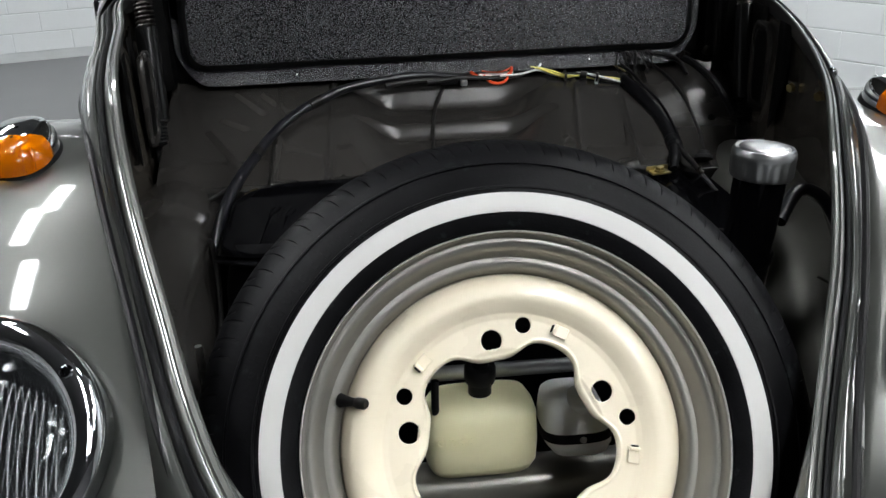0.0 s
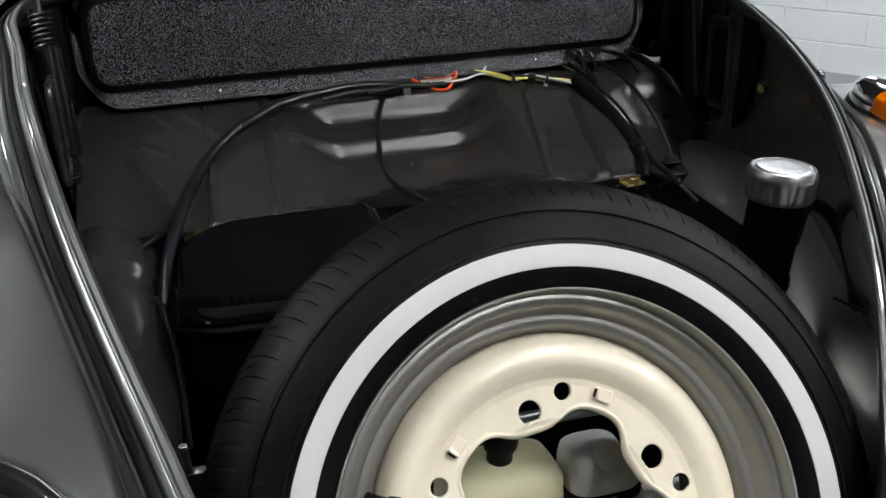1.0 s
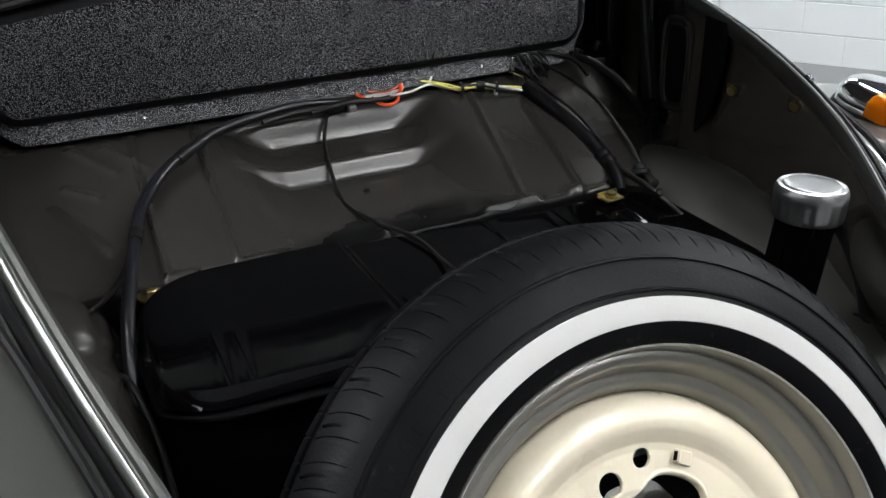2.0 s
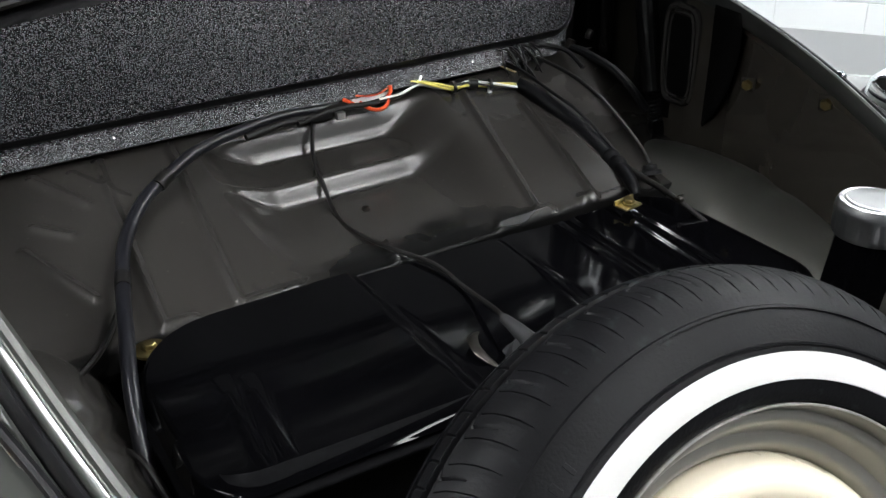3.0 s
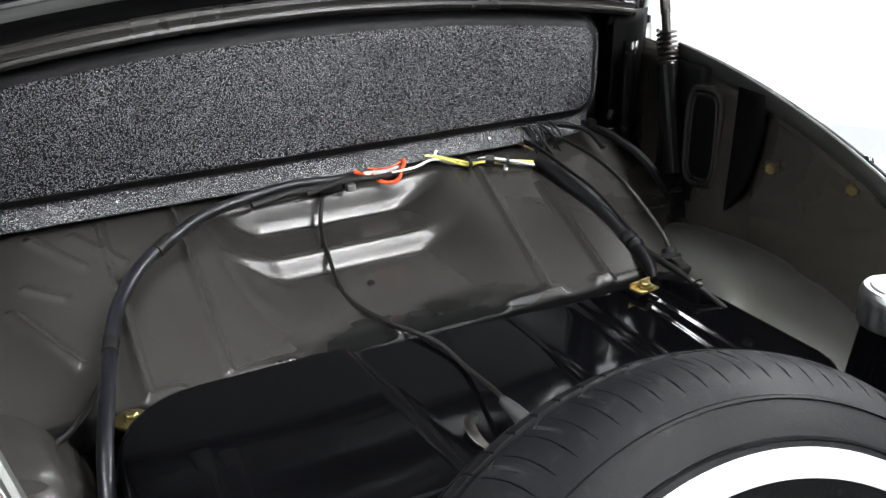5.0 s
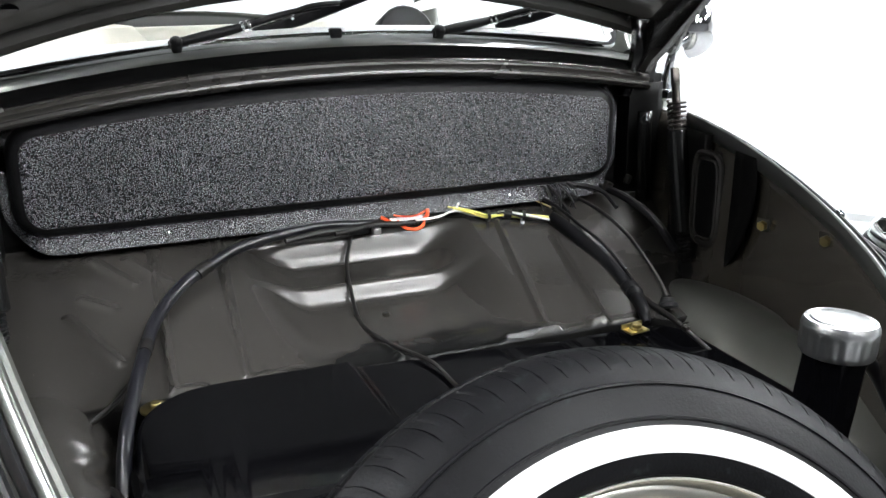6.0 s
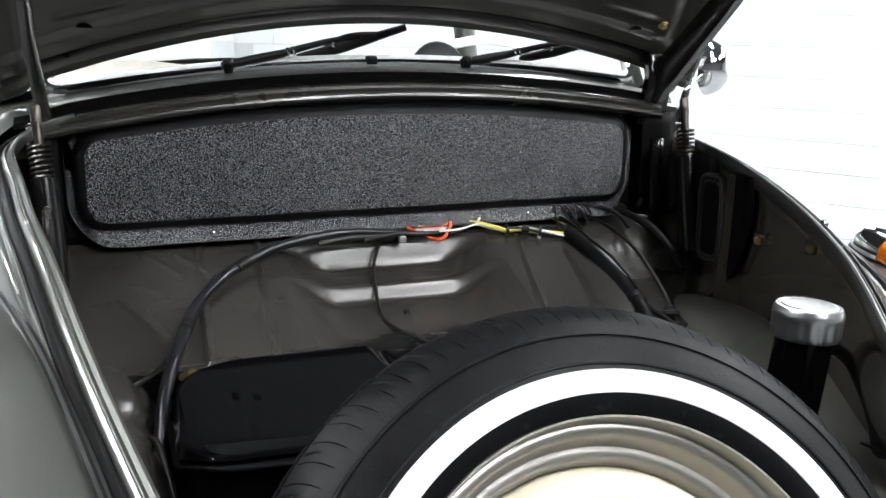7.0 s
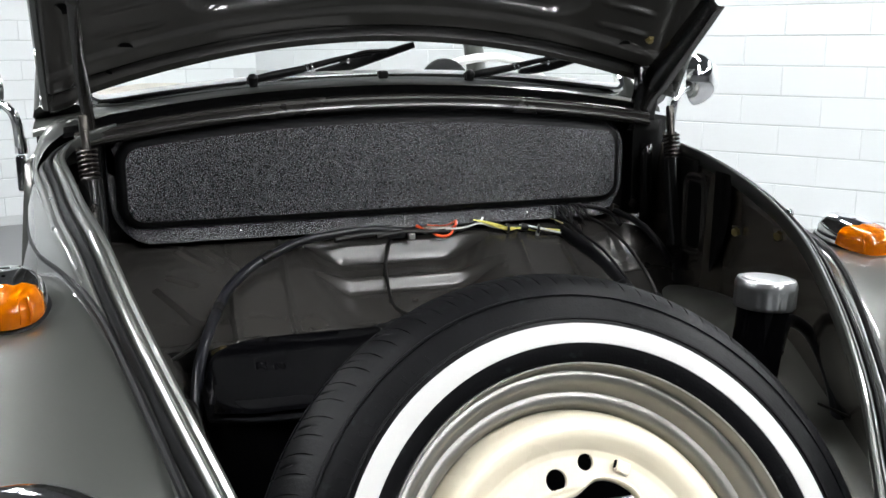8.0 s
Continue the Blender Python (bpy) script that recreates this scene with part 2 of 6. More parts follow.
def revolve(profile, n=64, bm=None, m=None, a0=0.0, closed=False):
    """Turns a profile of (radius, height) round z, then moves it by m."""
    bm = bm or bmesh.new()
    m = m or Matrix()
    rings = [[bm.verts.new(m @ Vector((r * math.cos(a0 + a), r * math.sin(a0 + a), z))) for a in (2 * math.pi * k / n for k in range(n))] for r, z in profile]
    pairs = list(zip(rings, rings[1:])) + ([(rings[-1], rings[0])] if closed else [])
    for u, v in pairs:
        for j in range(n):
            bm.faces.new((u[j], u[(j + 1) % n], v[(j + 1) % n], v[j]))
    if profile[0][0] <= 1e-6 or profile[-1][0] <= 1e-6:
        bmesh.ops.remove_doubles(bm, verts=[v for ring in (rings[0], rings[-1]) for v in ring], dist=1e-6)
    if not closed:
        if profile[0][0] > 1e-6:
            bm.faces.new(rings[0])
        if profile[-1][0] > 1e-6:
            bm.faces.new(rings[-1][::-1])
    return bm


def block(size, m=None, bevel=0.002, segments=2, bm=None):
    """A box of that size round m's origin, with rounded edges."""
    b = bmesh.new()
    bmesh.ops.create_cube(b, size=1, matrix=Matrix.Diagonal((*size, 1)))
    if bevel:
        bmesh.ops.bevel(b, geom=b.edges[:], offset=bevel, segments=segments, profile=0.5, affect="EDGES")
    b.transform(m or Matrix())
    if bm is None:
        return b
    me = bpy.data.meshes.new("t")
    b.to_mesh(me)
    b.free()
    bm.from_mesh(me)
    bpy.data.meshes.remove(me)
    return bm


def spring(a, b, r, wire, turns, n=6):
    """A coil from a to b."""
    a, b = Vector(a), Vector(b)
    q = (b - a).to_track_quat("Z", "Y")
    k = int(turns * 14)
    pts = [a + q @ Vector((r * math.cos(i / 14 * 2 * math.pi), r * math.sin(i / 14 * 2 * math.pi), (b - a).length * i / k)) for i in range(k + 1)]
    return tube(pts, wire, n, per=1)


def along(a, b):
    """The pose at a whose z axis points to b."""
    return Matrix.Translation(a) @ (Vector(b) - Vector(a)).to_track_quat("Z", "Y").to_matrix().to_4x4()


def rod(a, b, r, n=16, bevel=0.0):
    h = (Vector(b) - Vector(a)).length
    e = min(bevel or r * 0.15, h * 0.3)
    return revolve([(r - e, 0), (r, e), (r, h - e), (r - e, h)], n, m=along(a, b))


def lerp_curve(nodes, y):
    """x and z of a curve given as rows of y, x, z, smoothly."""
    Y = [n[0] for n in nodes]
    i = min(max(sum(1 for v in Y if v <= y) - 1, 0), len(Y) - 2)
    t = (y - Y[i]) / (Y[i + 1] - Y[i])
    out = []
    for c in (1, 2):
        v = [n[c] for n in nodes]
        m0 = (v[i + 1] - v[max(i - 1, 0)]) / (Y[i + 1] - Y[max(i - 1, 0)])
        m1 = (v[min(i + 2, len(Y) - 1)] - v[i]) / (Y[min(i + 2, len(Y) - 1)] - Y[i])
        h = Y[i + 1] - Y[i]
        out.append((2 * t ** 3 - 3 * t ** 2 + 1) * v[i] + (t ** 3 - 2 * t ** 2 + t) * h * m0 + (3 * t ** 2 - 2 * t ** 3) * v[i + 1] + (t ** 3 - t ** 2) * h * m1)
    return out


def curve(xs, ys, v):
    """A smooth line through (xs, ys), at v."""
    i = min(max(sum(1 for k in xs if k <= v) - 1, 0), len(xs) - 2)
    h = xs[i + 1] - xs[i]
    t = min(max((v - xs[i]) / h, 0.0), 1.0)
    d = [(ys[k + 1] - ys[k]) / (xs[k + 1] - xs[k]) for k in range(len(xs) - 1)]
    m0 = d[i] if i == 0 else (0.0 if d[i] * d[i - 1] <= 0 else 2 * d[i] * d[i - 1] / (d[i] + d[i - 1]))
    m1 = d[i] if i == len(d) - 1 else (0.0 if d[i] * d[i + 1] <= 0 else 2 * d[i] * d[i + 1] / (d[i] + d[i + 1]))
    return (2 * t ** 3 - 3 * t ** 2 + 1) * ys[i] + (t ** 3 - 2 * t ** 2 + t) * h * m0 + (3 * t ** 2 - 2 * t ** 3) * ys[i + 1] + (t ** 3 - t ** 2) * h * m1


def smooth01(e0, e1, v):
    t = min(max((v - e0) / (e1 - e0), 0.0), 1.0)
    return t * t * (3 - 2 * t)


def floor_material():
    """The inner grey paint with black overspray by the tank, and its bright edge blacked out."""
    m = INNER.copy()
    m.name = "inner_grey_paint_oversprayed"
    nt = m.node_tree
    b = nt.nodes["Principled BSDF"]
    old = b.inputs["Base Color"].links[0].from_socket
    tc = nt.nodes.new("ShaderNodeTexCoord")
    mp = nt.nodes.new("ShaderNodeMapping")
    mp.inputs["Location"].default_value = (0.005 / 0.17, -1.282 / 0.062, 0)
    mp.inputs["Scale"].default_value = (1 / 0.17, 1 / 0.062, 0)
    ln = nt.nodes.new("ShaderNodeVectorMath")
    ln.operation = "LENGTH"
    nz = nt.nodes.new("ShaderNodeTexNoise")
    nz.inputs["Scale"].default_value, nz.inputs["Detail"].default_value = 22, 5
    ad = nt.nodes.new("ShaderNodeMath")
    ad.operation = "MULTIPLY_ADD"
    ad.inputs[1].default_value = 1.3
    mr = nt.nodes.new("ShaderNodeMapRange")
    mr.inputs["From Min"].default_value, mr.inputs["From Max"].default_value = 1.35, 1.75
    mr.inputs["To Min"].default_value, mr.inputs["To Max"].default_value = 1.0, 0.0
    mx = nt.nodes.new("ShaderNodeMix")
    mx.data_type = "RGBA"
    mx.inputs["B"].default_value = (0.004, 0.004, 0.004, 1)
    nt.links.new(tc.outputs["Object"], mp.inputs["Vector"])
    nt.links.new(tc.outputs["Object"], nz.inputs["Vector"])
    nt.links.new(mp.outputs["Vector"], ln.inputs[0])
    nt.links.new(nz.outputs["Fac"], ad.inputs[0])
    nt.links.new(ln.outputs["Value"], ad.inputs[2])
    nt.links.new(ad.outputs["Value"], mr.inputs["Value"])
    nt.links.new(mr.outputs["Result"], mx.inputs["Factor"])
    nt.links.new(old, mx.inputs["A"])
    # a black line along the front edge takes out its highlight
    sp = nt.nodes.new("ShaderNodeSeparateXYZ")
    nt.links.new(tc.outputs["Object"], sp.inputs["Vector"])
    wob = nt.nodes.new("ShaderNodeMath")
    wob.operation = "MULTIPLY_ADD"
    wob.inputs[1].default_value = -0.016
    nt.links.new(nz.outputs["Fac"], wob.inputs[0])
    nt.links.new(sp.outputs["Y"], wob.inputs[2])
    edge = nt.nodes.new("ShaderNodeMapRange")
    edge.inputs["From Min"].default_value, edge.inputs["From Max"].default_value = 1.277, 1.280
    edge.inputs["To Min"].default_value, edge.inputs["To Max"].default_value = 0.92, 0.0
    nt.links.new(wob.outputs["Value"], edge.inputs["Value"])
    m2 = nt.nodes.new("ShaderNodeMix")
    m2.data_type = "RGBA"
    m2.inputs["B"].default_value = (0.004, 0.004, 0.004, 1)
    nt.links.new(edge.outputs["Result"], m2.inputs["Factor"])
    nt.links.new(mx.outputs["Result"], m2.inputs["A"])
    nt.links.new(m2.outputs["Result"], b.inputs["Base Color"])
    spec = nt.nodes.new("ShaderNodeMapRange")
    spec.inputs["To Min"].default_value, spec.inputs["To Max"].default_value = 0.5, 0.05
    nt.links.new(edge.outputs["Result"], spec.inputs["Value"])
    nt.links.new(spec.outputs["Result"], b.inputs["Specular IOR Level"])
    b.inputs["Coat Weight"].default_value = 0.0
    return m


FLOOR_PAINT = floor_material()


# ---- the room ----
CORNER = Vector((0.53, 7.26, 0))
WALL_R = Vector((0.58, -0.815, 0)).normalized()
WALL_L = Vector((-0.96, -0.27, 0)).normalized()
HIGH = 3.1
FAR_R = CORNER + WALL_R * 12.5
FAR_L = CORNER + WALL_L * 8.0
RING = [CORNER, FAR_R, Vector((FAR_R.x, -4.6, 0)), Vector((FAR_L.x, -4.6, 0)), FAR_L]


def slab(z0, z1):
    bm = bmesh.new()
    lo, hi = [bm.verts.new((p.x, p.y, z0)) for p in RING], [bm.verts.new((p.x, p.y, z1)) for p in RING]
    bm.faces.new(lo[::-1]), bm.faces.new(hi)
    for i in range(5):
        bm.faces.new((lo[i], lo[(i + 1) % 5], hi[(i + 1) % 5], hi[i]))
    return bm


tagged(part("floor", slab(-0.1, 0.0), FLOOR, smooth=0), "smooth dark grey garage floor", "floor", kind="structure")
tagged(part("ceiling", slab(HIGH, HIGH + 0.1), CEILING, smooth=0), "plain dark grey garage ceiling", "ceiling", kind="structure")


def plain_wall(name, a, b, material, label):
    """A wall 0.12 m thick outside the line from a to b."""
    d = (b - a).normalized()
    out = Vector((d.y, -d.x, 0))
    if out.dot((a + b) / 2 - Vector((0, 1, 0))) < 0:
        out = -out
    bm = bmesh.new()
    v = [bm.verts.new(p + Vector((0, 0, z))) for z in (0, HIGH) for p in (a, b, b + out * 0.12, a + out * 0.12)]
    for f in ((0, 1, 2, 3), (4, 5, 6, 7), (0, 1, 5, 4), (1, 2, 6, 5), (2, 3, 7, 6), (3, 0, 4, 7)):
        bm.faces.new([v[i] for i in f])
    return tagged(part(name, bm, material, smooth=0), label, "wall", kind="structure"), d, out


wall_left, dir_left, out_left = plain_wall("wall_north", CORNER, FAR_L, MORTAR, "white painted brick garage wall over a grey floor")
wall_right, dir_right, out_right = plain_wall("wall_east", CORNER, FAR_R, MORTAR, "white painted block garage wall beside the car")
# unseen walls close the room: dark south cuts front light, white corner adds some
plain_wall("wall_south", RING[2], RING[3], DARK_WALL, "unseen dark grey wall closing the room, holding back front light")
plain_wall("wall_west", RING[3], RING[4], PLASTER, "unseen plain white wall closing the room")
plain_wall("wall_corner", RING[1], RING[2], PLASTER, "unseen plain white wall closing the room")


def ceiling_lamp(x, y, turn):
    """A long ceiling lamp in a white tray, added out of view."""
    lamp = thing("ceiling_lamp", None, "long white lamp added unseen under the ceiling", "lamp", "ceiling lamps", pose(x, y, HIGH, 0, 0, turn))
    part("tray", block((1.5, 0.3, 0.05), Matrix.Translation((0, 0, -0.026)), 0.006), FIXTURE, lamp, local=True)
    part("diffuser", block((1.4, 0.22, 0.02), Matrix.Translation((0, 0, -0.058)), 0.005), LAMP, lamp, "glowing white diffuser", local=True)
    return lamp


first_lamp = ceiling_lamp(1.0, -0.25, 90)
# unseen lamps added where walls, wheel and bay need more light
for lx, ly in ((-1.9, 0.9), (1.75, -2.1), (0.78, -2.0), (3.0, -0.6), (3.2, 1.5), (-2.5, 1.6), (-2.4, 4.4), (0.3, 5.4), (1.4, 2.0), (3.7, 0.7), (2.2, 4.3)):
    copy_thing(first_lamp, pose(lx, ly, HIGH, 0, 0, 90))


def short_lamp(x, y, turn):
    """A short ceiling lamp."""
    lamp = thing("small_lamp", None, "short white lamp panel under the ceiling", "lamp", "short ceiling lamps", pose(x, y, HIGH, 0, 0, turn))
    part("tray", block((0.16, 0.70, 0.05), Matrix.Translation((0, 0, -0.026)), 0.006), FIXTURE, lamp, local=True)
    part("diffuser", block((0.10, 0.62, 0.02), Matrix.Translation((0, 0, -0.058)), 0.005), LAMP, lamp, "glowing white diffuser", local=True)
    return lamp


first_panel = short_lamp(-1.0, 1.86, 0)
for lx, ly in ((-0.88, 1.0), (-0.92, 2.45)):
    copy_thing(first_panel, pose(lx, ly, HIGH, 0, 0, 0))

# ---- the car ----
car = thing("car", (0.0, 1.7, 0.0), "dark grey vintage car with its front hood open", "car")
RIM_L = [(0.35, -0.156, 0.601), (0.5, -0.241, 0.675), (0.65, -0.324, 0.748), (0.8, -0.376, 0.829), (0.95, -0.422, 0.905), (1.1, -0.456, 0.963), (1.25, -0.481, 0.980), (1.4, -0.500, 0.993), (1.55, -0.522, 1.009)]
SEAM_L = [(0.35, -0.241, 0.525), (0.5, -0.296, 0.628), (0.65, -0.350, 0.730), (0.8, -0.410, 0.832), (0.95, -0.460, 0.912), (1.1, -0.500, 0.930), (1.25, -0.538, 0.925), (1.4, -0.560, 0.927), (1.55, -0.567, 0.948)]
RIM_R = [(0.35, 0.069, 0.491), (0.5, 0.139, 0.603), (0.65, 0.210, 0.716), (0.8, 0.292, 0.830), (0.95, 0.354, 0.909), (1.1, 0.416, 0.940), (1.25, 0.453, 0.968), (1.4, 0.474, 0.990), (1.55, 0.488, 0.999)]


def axis(y):
    """The car's middle line, which is turned a little."""
    return -0.05 * (1.6 - y)


def rim_point(side, y):
    x, z = lerp_curve(RIM_L if side < 0 else RIM_R, y)
    return Vector((x, y, z))


def cowl_z(x):
    return -0.185 * x * x


PATH_L = [rim_point(-1, y) for y in np.arange(0.36, 1.43, 0.07).tolist()]
PATH_R = [rim_point(1, y) for y in np.arange(0.36, 1.43, 0.07).tolist()]
COWL_PATH_LEFT = PATH_L + [Vector((-0.510, 1.458, 1.003)), Vector((-0.514, 1.495, 1.014)), Vector((-0.503, 1.522, 1.028)), Vector((-0.476, 1.538, 1.042)), Vector((-0.440, 1.548, 1.051))]
COWL_PATH_RIGHT = PATH_R + [Vector((0.482, 1.468, 0.996))]


def ribbon(path, profile, per=3, grow=0.0):
    """Sweeps a profile of (outward, up) along the rim of the luggage bay. grow: the share of the way over which it swells to full size."""
    P = spline(path, per)
    rows = []
    for i, p in enumerate(P):
        t = (P[min(i + 1, len(P) - 1)] - P[max(i - 1, 0)]).normalized()
        out = Vector((t.y, -t.x, 0)).normalized()
        mid = Vector((axis(p.y), 1.05, p.z))
        if out.dot(p - mid) < 0:
            out = -out
        up = out.cross(t)
        up = up if up.z > 0 else -up
        k = 0.72 if p.x > 0 else 1.0
        f = smooth01(0, grow, i / len(P)) if grow else 1.0
        rows.append([p + out * (a * f + profile[0][0] * (1 - f)) * k + up * (b * f + profile[0][1] * (1 - f) - 0.42 * max(a, 0) * f) for a, b in profile])
    return grid(rows)


FLANGE = [(-0.001, -0.004), (-0.003, -0.005), (-0.002, -0.0012), (0.001, 0.0005), (0.005, 0.0008), (0.0066, -0.0022), (0.0078, -0.0022), (0.0095, 0.0006), (0.013, 0.0004), (0.0155, -0.002), (0.0165, -0.012)]
SEAL = [(0.015, -0.012), (0.0165, -0.002), (0.018, 0.0015), (0.0205, 0.003), (0.023, 0.0015), (0.025, -0.002), (0.026, -0.012)]
GUTTER = [(0.025, -0.012), (0.0265, -0.004), (0.029, -0.002), (0.033, -0.003), (0.036, -0.006), (0.038, -0.014), (0.039, -0.03)]
for rim_path, deep in ((COWL_PATH_LEFT, 0.014), (COWL_PATH_RIGHT, 0.022)):
    part("rim_flange", ribbon(rim_path, [(0.004, -deep - 0.002), (-0.001, -deep)] + FLANGE[1:]), PAINT, car, "rolled grey sheet-metal edge of the luggage bay")
    part("rim_seal", ribbon(rim_path, SEAL), RUBBER, car, "black rubber hood seal")
    part("rim_gutter", ribbon(rim_path, GUTTER), PAINT, car, "grey gutter beside the hood seal")


def bay_side(side):
    """The inner side panel under the rim, with the pressed slot and the wheel housing's shoulder."""
    rows = []
    for y in np.linspace(0.36, 1.58, 70).tolist():
        p = rim_point(side, min(y, 1.55))
        step = 0.010 * smooth01(1.325, 1.34, y) - 0.006 * smooth01(1.20, 1.33, y) * (1 - smooth01(1.33, 1.335, y))
        low = side * 0.47 + axis(y)
        row = []
        for k, f in enumerate((0.0, 0.04, 0.1, 0.2, 0.32, 0.45, 0.6, 0.8, 1.0)):
            z = p.z - 0.012 - f * (p.z - 0.3)
            x = p.x + side * 0.006 + (low - p.x) * smooth01(0.02, 0.6, f) - side * step * smooth01(0.0, 0.06, f)
            row.append((x, y, z))
        rows.append(row)
    return grid(rows)


for side in (-1, 1):
    solid(part("bay_side_panel", bay_side(side), SIDE, car, "dark grey painted inner side panel"), 0.0015, 0)

FLOOR_Y = [1.280, 1.2805, 1.2815, 1.284, 1.30, 1.34, 1.40, 1.45, 1.52, 1.57, 1.62]
FLOOR_Z = [0.735, 0.752, 0.762, 0.7655, 0.770, 0.784, 0.804, 0.8205, 0.8435, 0.860, 0.876]
CORNER_Z = [0.735, 0.745, 0.755, 0.758, 0.758, 0.759, 0.764, 0.778, 0.827, 0.854, 0.880]
STEP_Y = [1.28, 1.30, 1.40, 1.449, 1.4565, 1.461, 1.4660, 1.4715, 1.50, 1.5235, 1.531, 1.5365, 1.5415, 1.549, 1.575, 1.62]
STEP_Z = [0.766, 0.7665, 0.7665, 0.7672, 0.7735, 0.7840, 0.7932, 0.7962, 0.7978, 0.8008, 0.811, 0.827, 0.8400, 0.8462, 0.856, 0.876]
BEADS = [((-0.288, 1.545), (-0.301, 1.292)), ((-0.203, 1.568), (-0.220, 1.298)), ((0.200, 1.525), (0.160, 1.300)), ((0.265, 1.475), (0.243, 1.288)),
         ((-0.361, 1.54), (-0.318, 1.485)), ((-0.319, 1.535), (-0.277, 1.48)), ((-0.379, 1.468), (-0.347, 1.445)), ((-0.398, 1.437), (-0.35, 1.352))]


def bay_floor_z(x, y):
    z = curve(FLOOR_Y, FLOOR_Z, y)
    z += (curve(FLOOR_Y, CORNER_Z, y) - z) * smooth01(0.300, 0.335, x)
    inside = 0.8 * smooth01(-0.185, -0.10, x) * (1 - smooth01(0.070, 0.165, x)) * smooth01(1.285, 1.33, y)
    z += (curve(STEP_Y, STEP_Z, y) - z) * inside
    for i, (a, b) in enumerate(BEADS):
        a, b = Vector(a), Vector(b)
        p, d = Vector((x, y)), b - a
        t = min(max((p - a).dot(d) / d.length_squared, 0), 1)
        w = 0.0044 if i < 4 else 0.0052
        z += (0.0056 if i < 2 else 0.0044 if i < 4 else 0.0032) * math.exp(-((p - a - d * t).length / w) ** 2)
    # pressed lips along the front edge
    lips = ((-0.296, -0.268), (-0.213, -0.155), (-0.045, -0.03), (0.096, 0.177), (0.222, 0.242))
    z += 0.0058 * math.exp(-((y - 1.2925) / 0.0072) ** 2) * sum(smooth01(a - 0.008, a + 0.006, x) * (1 - smooth01(b - 0.006, b + 0.008, x)) for a, b in lips)
    return z


XS = np.linspace(-0.47, 0.47, 420).tolist()
YS = [1.280, 1.2803, 1.2808, 1.2815, 1.2825] + np.linspace(1.284, 1.62, 200).tolist()
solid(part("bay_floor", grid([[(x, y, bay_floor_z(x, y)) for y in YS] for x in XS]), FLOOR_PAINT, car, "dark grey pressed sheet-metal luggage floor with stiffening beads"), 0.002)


def wheel_housing(side):
    """The rounded top of the front wheel housing inside the bay."""
    rows = []
    for y, r, x, z in ((1.428, 0.004, 0.440, 0.735), (1.418, 0.026, 0.440, 0.730), (1.388, 0.049, 0.439, 0.718), (1.335, 0.065, 0.436, 0.711), (1.27, 0.073, 0.431, 0.710), (1.212, 0.0765, 0.428, 0.706), (1.179, 0.0742, 0.429, 0.701), (1.138, 0.0770, 0.427, 0.697), (1.06, 0.075, 0.427, 0.683), (0.98, 0.072, 0.424, 0.655), (0.88, 0.066, 0.418, 0.620), (0.80, 0.05, 0.41, 0.60), (0.77, 0.004, 0.41, 0.58)):
        rows.append([(side * x + axis(y) * 0.6 + r * math.cos(a) * 1.05, y, z + r * math.sin(a)) for a in np.linspace(0, 2 * math.pi, 28).tolist()[:-1]])
    loops = [spline([r[j] for r in rows], 4) for j in range(27)]
    return grid(loops, closed_u=True)


# right hump gets the paler grey in place of stronger light
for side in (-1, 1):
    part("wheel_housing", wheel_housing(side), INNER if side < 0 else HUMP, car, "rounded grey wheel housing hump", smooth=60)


def slot_ring(side):
    """A pressed upright ring round a dark slot in the side panel."""
    x = side * 0.4640 if side > 0 else -0.4750
    bm = bmesh.new()
    for k, (dy, dz, r) in enumerate(((0.030, 0.066, 0.0050), (0.023, 0.058, 0.0030))):
        pts = [(x - side * 0.0005 * k, 1.387 + dy * math.copysign(abs(math.cos(a)) ** 0.5, math.cos(a)), 0.885 + dz * math.copysign(abs(math.sin(a)) ** 0.4, math.sin(a))) for a in np.linspace(0, 2 * math.pi, 41).tolist()]
        tube(pts, r, 8, 1, bm)
    return bm, block((0.004, 0.044, 0.112), Matrix.Translation((x, 1.387, 0.885)), 0.0015, 1)


def panel_x(side, y, z):
    """The inner side panel's x at y and z."""
    p = rim_point(side, y)
    f = (p.z - 0.012 - z) / (p.z - 0.3)
    return p.x + side * 0.006 + (side * 0.47 + axis(y) - p.x) * smooth01(0.02, 0.6, f)


def side_gap_sheet(side):
    """A black sheet drawing the dark between the panel's two sheets, tapering downwards."""
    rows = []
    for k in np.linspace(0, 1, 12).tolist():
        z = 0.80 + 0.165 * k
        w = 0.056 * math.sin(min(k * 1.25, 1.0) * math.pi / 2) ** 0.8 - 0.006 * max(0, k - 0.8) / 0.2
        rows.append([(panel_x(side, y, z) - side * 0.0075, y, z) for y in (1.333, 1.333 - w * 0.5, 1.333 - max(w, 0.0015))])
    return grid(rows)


# slot, pocket and gap have their shade drawn as black sheets on the panel
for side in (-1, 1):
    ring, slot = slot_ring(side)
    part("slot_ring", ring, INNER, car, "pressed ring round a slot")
    part("slot", slot, PITCH, car, "black block for the slot's dark inside")
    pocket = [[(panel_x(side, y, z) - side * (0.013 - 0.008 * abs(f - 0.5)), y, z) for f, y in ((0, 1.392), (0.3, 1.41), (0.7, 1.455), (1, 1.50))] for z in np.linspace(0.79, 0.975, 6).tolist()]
    solid(part("side_pocket_shade", grid(pocket), PITCH, car, "black sheet for the dark recess behind the hood strut"), 0.002, 0)
    solid(part("panel_gap", side_gap_sheet(side), PITCH, car, "black sheet for the dark gap between two panel sheets"), 0.002, 0)

